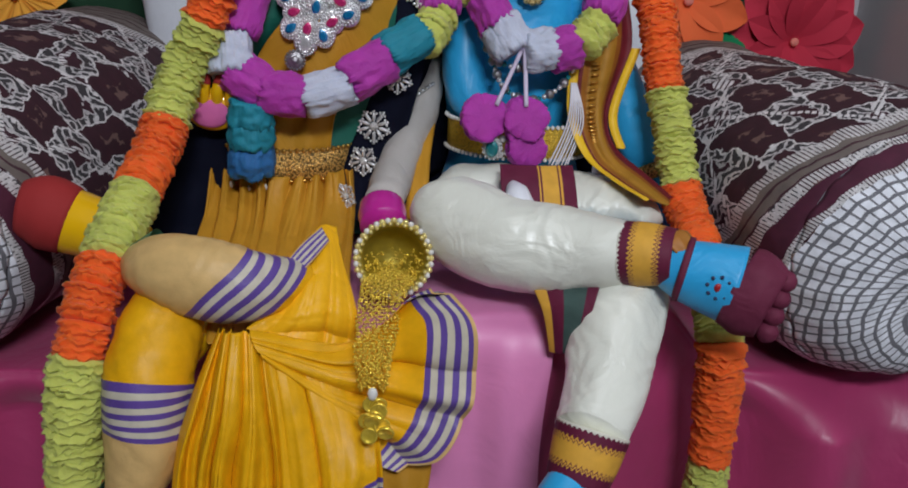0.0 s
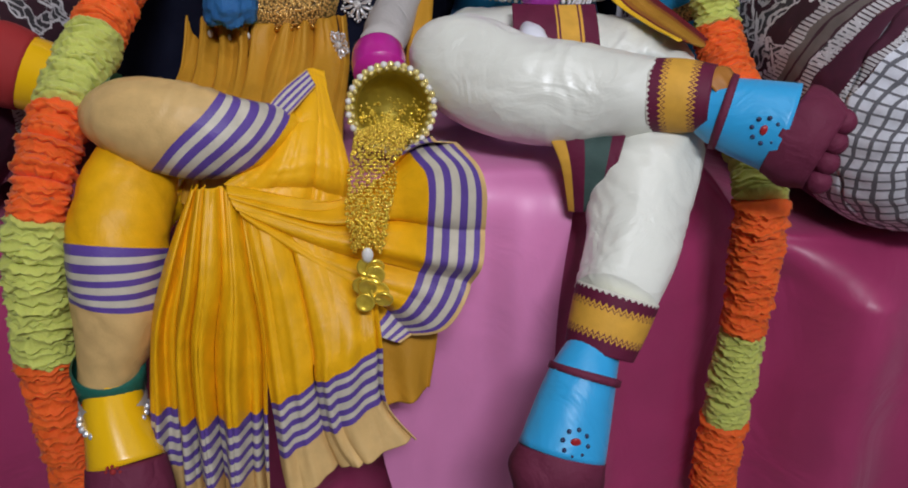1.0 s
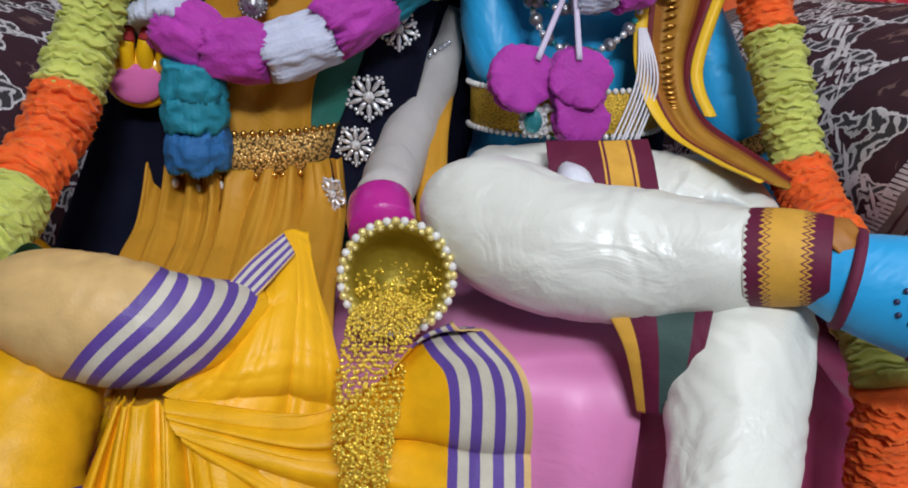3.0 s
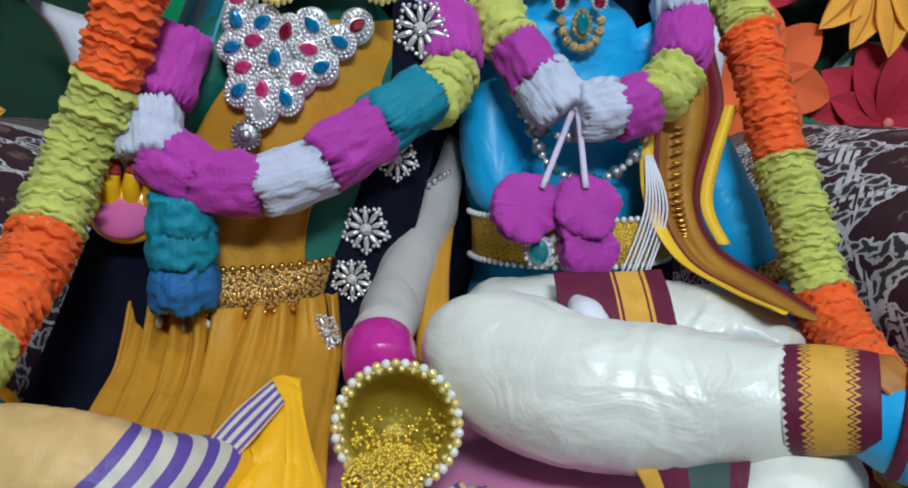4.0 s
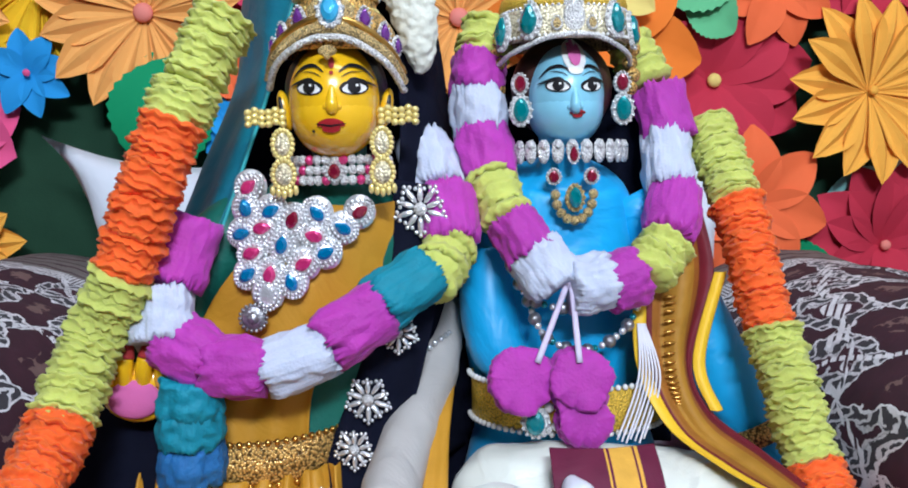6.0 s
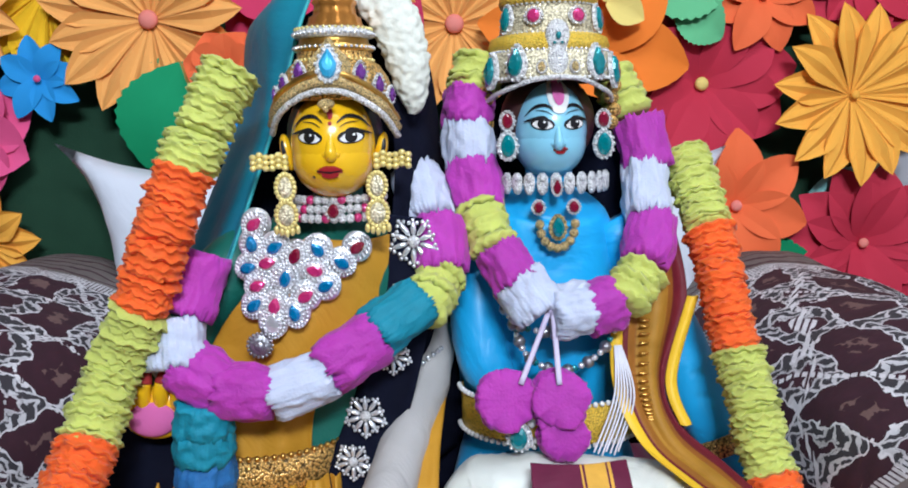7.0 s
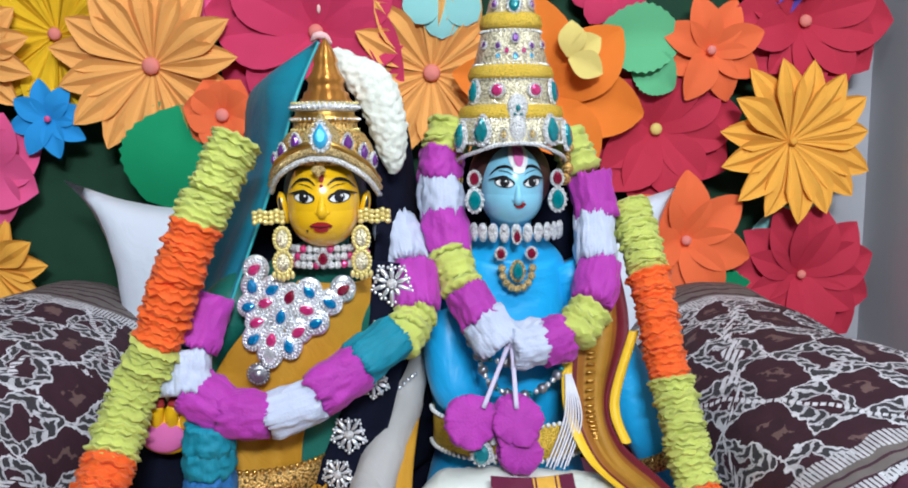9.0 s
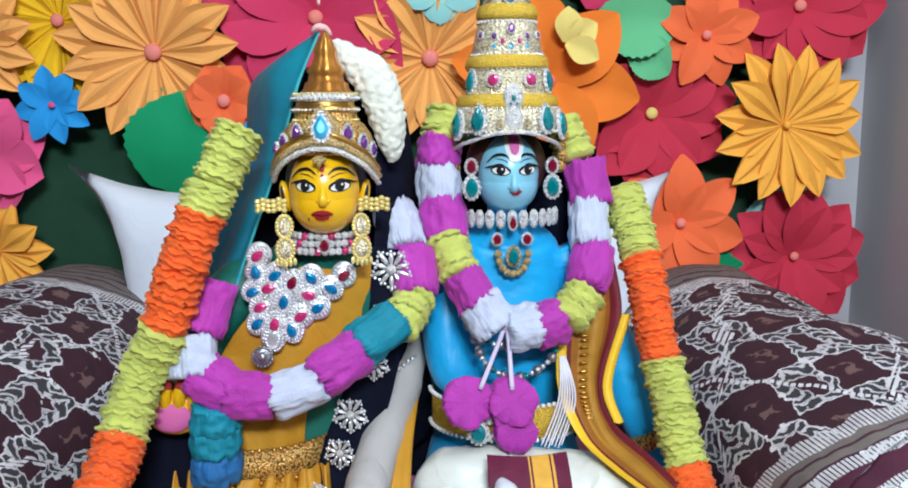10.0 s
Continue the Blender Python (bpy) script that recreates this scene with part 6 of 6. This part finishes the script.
tagged(part("bead_pile", bm, M["stream_gold"], stream), kind="stuff")
bm = bmesh.new()
gem(bm, (0.096, 0.781, 0.598), 0.005, 0.007, None, 0, 0.5)
part("clasp", bm, M["pearl"], stream)
for k in range(9):
    bm = bmesh.new()
    a = k * 2.4
    c = (0.098 + 0.009 * math.cos(a) * (0.4 + k / 9), 0.782 - 0.001 * k, 0.586 - 0.0036 * k + 0.006 * math.sin(a))
    lathe(bm, c, [(0.0, 0.0012), (0.006, 0.0012), (0.0068, 0.002), (0.0082, 0.0018), (0.0085, 0.0), (0.0082, -0.001), (0.0, -0.001)], 20, axis=rot(90 + rs.uniform(-25, 25), rs.uniform(-25, 25), 0))
    part("coin", bm, M["stream_gold"], stream)


# ---- crepe paper garlands ----
def ruffle(name, m, length, r, layers, seed, fringe=0.0):
    """A roll of crepe paper along z: a stack of thin frilled discs, or one strip with streaks along it and frayed rims."""
    rg = random.Random(seed)
    bm = bmesh.new()
    rings = []
    if layers > 1:
        seg = 64
        for k in range(layers):
            tx, ty, big, ph, fq = rg.uniform(-0.10, 0.10), rg.uniform(-0.10, 0.10), rg.uniform(0.92, 1.06), rg.uniform(0, 6.3), rg.choice((7, 9, 11, 13))
            for f, lip in ((0.0, 0.925), (0.38, 0.99), (0.52, 1.04), (0.62, 1.035), (1.0, 0.925)):
                ring = []
                for j in range(seg):
                    a = 2 * math.pi * j / seg
                    d = Vector((math.cos(a), math.sin(a), 0))
                    n = noise.noise(d * 1.4 + Vector((0, 0, seed * 1.7 + k * 0.9)))
                    n2 = noise.noise(d * 6.5 + Vector((0, 0, seed * 2.3 + k * 5)))
                    out = lip > 1
                    w = lip * (1 + (big - 1) * (1 if out else 0.6) + 0.12 * n + (0.08 * n2 + rg.uniform(-0.03, 0.03) if out else 0.04 * n2))
                    q = d * r * w
                    q.z = ((k + f) / layers - 0.5) * length + tx * q.x + ty * q.y + (0.06 if out else 0.03) * r * math.sin(fq * a + ph) + 0.09 * r * n2 + 0.10 * r * n
                    ring.append(bm.verts.new(q))
                rings.append(ring)
    else:
        seg, per = 120, 12
        streak = [rg.uniform(-0.014, 0.014) * (1 if fringe > 0.9 else 0.3) for _ in range(seg)]
        tear = [[rg.uniform(-1, 1) for _ in range(seg)] for _ in range(2)]
        for i in range(per):
            f = i / (per - 1)
            end = abs(2 * f - 1) ** 5
            lip = 1.03 - 0.06 * end + 0.03 * math.sin(f * 7 + seed)
            ring = []
            for j in range(seg):
                a = 2 * math.pi * j / seg
                d = Vector((math.cos(a), math.sin(a), 0))
                n = noise.noise(d * 1.5 + Vector((0, 0, seed * 1.7 + f * 0.8)))
                n2 = noise.noise(d * 3.0 + Vector((0, 0, seed * 2.3 + f * 4.5)))
                fine = noise.noise(d * 16 + Vector((0, 0, seed * 3.1 + f * 3.0)))
                w = lip * (1 + 0.15 * n + 0.12 * n2 + 0.022 * fine + streak[j] * (0.3 + fringe) + 0.03 * end * tear[f > 0.5][j] * fringe)
                q = d * r * w
                side = 1 if f > 0.5 else -1
                q.z = (f - 0.5) * length * 1.0 + 0.14 * r * n + (0.5 + end) * 0.10 * r * n2 + side * end * length * 0.032 * (tear[f > 0.5][j] + 2.2 * fine) * (0.6 + fringe)
                ring.append(bm.verts.new(q))
            rings.append(ring)
    for a, b in zip(rings, rings[1:]):
        for j in range(seg):
            bm.faces.new((a[j], a[(j + 1) % seg], b[(j + 1) % seg], b[j]))
    for ring, s in ((rings[0], -1), (rings[-1], 1)):
        inner = [bm.verts.new((v.co.x * 0.6, v.co.y * 0.6, s * length * 0.54)) for v in ring]
        c = bm.verts.new((0, 0, s * length * 0.55))
        for j in range(seg):
            k = (j + 1) % seg
            bm.faces.new((ring[j], ring[k], inner[k], inner[j]) if s > 0 else (ring[k], ring[j], inner[j], inner[k]))
            bm.faces.new((c, inner[j], inner[k]) if s > 0 else (c, inner[k], inner[j]))
    return finish(name, bm, m, True)


def garland(label, group, pts, runs, r, layers):
    """A garland along a line of places; runs of (colour, number of rolls)."""
    e = thing("garland", label, "garland", group)
    total = sum(n for _, n in runs)
    fine = [Vector(spline(pts, i / 400)) for i in range(401)]
    acc = [0.0]
    for a, b in zip(fine, fine[1:]):
        acc.append(acc[-1] + (b - a).length)
    pool = {}
    k = 0
    for colour, n in runs:
        for _ in range(n):
            s = (k + 0.5) / total * acc[-1]
            i = min(range(401), key=lambda q: abs(acc[q] - s))
            d = (fine[min(400, i + 4)] - fine[max(0, i - 4)]).normalized()
            key = (colour, k % 3)
            if key not in pool:
                pool[key] = ruffle("paper_roll", CREPE[colour], acc[-1] / total * 1.04, r, layers, hash_of(colour) + 7 * (k % 3))
            o = new("paper_roll", pool[key])
            o.parent = e
            o.matrix_basis = Matrix.Translation(fine[i]) @ d.to_track_quat("Z", "Y").to_matrix().to_4x4() @ rot(0, 0, random.uniform(0, 360)) @ Matrix.Diagonal((random.uniform(0.93, 1.06), random.uniform(0.93, 1.06), 1, 1))
            k += 1
    return e


def hash_of(s):
    return sum(ord(c) for c in s) % 50


LONG = "long paper garlands"
garland("long orange and lime crepe paper garland beside the yellow doll", LONG,
        [(-0.020, 1.125, 1.128), (-0.057, 1.105, 1.05), (-0.088, 1.10, 0.975), (-0.112, 1.10, 0.905), (-0.141, 1.10, 0.850), (-0.160, 1.05, 0.775), (-0.176, 0.955, 0.715), (-0.186, 0.875, 0.665), (-0.196, 0.83, 0.59), (-0.205, 0.82, 0.50), (-0.205, 0.82, 0.40), (-0.20, 0.82, 0.29), (-0.20, 0.83, 0.17)],
        [("green", 3), ("orange", 4), ("green", 4), ("orange", 3), ("green", 3), ("orange", 3), ("green", 4), ("orange", 5), ("green", 4)], 0.0270, 6)
garland("long orange and lime crepe paper garland beside the blue doll", LONG,
        [(0.450, 1.285, 1.035), (0.459, 1.25, 0.985), (0.465, 1.215, 0.93), (0.474, 1.18, 0.85), (0.484, 1.145, 0.78), (0.493, 1.11, 0.71), (0.500, 1.03, 0.655), (0.494, 0.93, 0.590), (0.500, 0.925, 0.53), (0.508, 0.935, 0.43), (0.512, 0.945, 0.33), (0.515, 0.95, 0.22), (0.52, 0.955, 0.12)],
        [("green", 3), ("orange", 4), ("green", 4), ("orange", 5), ("green", 2), ("orange", 5), ("green", 4), ("orange", 5)], 0.0262, 6)


def necklace_garland(label, beads, r, way=None):
    """Thick paper rolls strung round a neck: (colour, x, y, z) of each roll."""
    e = thing("garland", label, "garland", "short paper garlands")
    for i, (colour, x, y, z) in enumerate(beads):
        a = Vector(beads[max(0, i - 1)][1:])
        b = Vector(beads[min(len(beads) - 1, i + 1)][1:])
        d = Vector(way) if way else (b - a).normalized()
        near = min((Vector(beads[j][1:]) - Vector((x, y, z))).length for j in (max(0, i - 1), min(len(beads) - 1, i + 1)) if j != i)
        o = new("paper_roll", ruffle("paper_roll", CREPE[colour], 0.026 if way else min(near * 1.16, 0.058), r * random.uniform(0.97, 1.08), 5 if colour == "green" else (4 if way else 1), i + len(beads) * 3, 1.0 if colour == "white" else 0.6))
        o.parent = e
        o.matrix_basis = Matrix.Translation((x, y, z)) @ d.to_track_quat("Z", "Y").to_matrix().to_4x4() @ rot(0, 0, random.uniform(0, 360))
    return e


necklace_garland("magenta white and teal crepe paper garland across the yellow doll", [
    ("white", 0.152, 1.235, 1.000), ("magenta", 0.168, 1.20, 0.948), ("green", 0.160, 1.175, 0.905), ("teal", 0.124, 1.145, 0.885), ("magenta", 0.080, 1.125, 0.857), ("white", 0.031, 1.112, 0.832),
    ("magenta", -0.020, 1.108, 0.827), ("magenta", -0.062, 1.115, 0.842), ("white", -0.086, 1.12, 0.872), ("magenta", -0.070, 1.14, 0.925)], 0.026)
necklace_garland("teal and blue crepe paper tassel hanging from the garland", [("teal", -0.062, 1.11, 0.802), ("teal", -0.064, 1.11, 0.775), ("blue", -0.065, 1.115, 0.743)], 0.026)
necklace_garland("magenta white and lime crepe paper garland round the blue doll", [
    ("green", 0.213, 1.275, 1.125), ("magenta", 0.205, 1.265, 1.092), ("white", 0.204, 1.255, 1.053), ("magenta", 0.209, 1.24, 1.008), ("green", 0.218, 1.215, 0.966), ("magenta", 0.238, 1.185, 0.926), ("white", 0.258, 1.175, 0.897)], 0.026)
necklace_garland("other half of the magenta and lime paper garland", [
    ("white", 0.300, 1.17, 0.882), ("magenta", 0.332, 1.175, 0.885), ("green", 0.368, 1.185, 0.902), ("magenta", 0.394, 1.22, 0.945), ("white", 0.400, 1.25, 0.995), ("magenta", 0.402, 1.275, 1.045), ("green", 0.380, 1.295, 1.105)], 0.026)
tassel = necklace_garland("pair of magenta crepe paper tassels on lilac strings", [("magenta", 0.230, 1.150, 0.796), ("magenta", 0.284, 1.148, 0.796)], 0.0275, (0.10, -1, 0.25))
necklace_garland("magenta and white crepe paper tassel end", [("magenta", 0.285, 1.150, 0.780), ("magenta", 0.289, 1.146, 0.757)], 0.023, (0.05, -1, 0.2))
for a, b in (((0.280, 1.165, 0.890), (0.245, 1.14, 0.815)), ((0.281, 1.165, 0.890), (0.283, 1.135, 0.815))):
    bm = bmesh.new()
    tube(bm, [(*a, 0.003, 0.002), (*[(p + q) / 2 for p, q in zip(a, b)], 0.0028, 0.002), (*b, 0.003, 0.002)], 8, 10)
    part("string", bm, M["string"], tassel, "lilac string")


bm = bmesh.new()
sheet(bm, [[(0.235, 1.31, 1.10), (0.29, 1.335, 1.12), (0.36, 1.31, 1.10)], [(0.205, 1.32, 0.99), (0.29, 1.345, 0.99), (0.405, 1.305, 0.99)], [(0.19, 1.325, 0.85), (0.29, 1.36, 0.85), (0.415, 1.30, 0.87)], [(0.19, 1.33, 0.66), (0.29, 1.36, 0.66), (0.42, 1.31, 0.68)]], 30, 30, folds=3, amp=0.006, wr=0.006)
tagged(solid(part("back_cloth", bm, M["navy"]), 0.002), "dark navy velvet cloth behind the blue doll", "cloth")

strap = thing("chain", "thin silver bead chain across the grey sleeve", "chain")
for k in range(12):
    x, y, z = spline([(0.124, 1.235, 0.775), (0.140, 1.236, 0.805), (0.168, 1.26, 0.822)], k / 11)
    bm = bmesh.new()
    ball(bm, (x, y, z), 0.0032, 0, 8, 6)
    part("bead", bm, M["silver_plain"], strap)
bm = bmesh.new()
sheet(bm, [[(0.150, 1.25, 0.77), (0.160, 1.24, 0.77), (0.172, 1.25, 0.77)], [(0.138, 1.17, 0.735), (0.150, 1.16, 0.735), (0.162, 1.17, 0.735)], [(0.130, 1.08, 0.68), (0.142, 1.07, 0.68), (0.156, 1.08, 0.68)]], 16, 24, folds=1.5, amp=0.004, grow=False, wr=0.004)
solid(part("sleeve_end", bm, M["mustard"], saree, "loose mustard end beside the sleeve"), 0.0015)
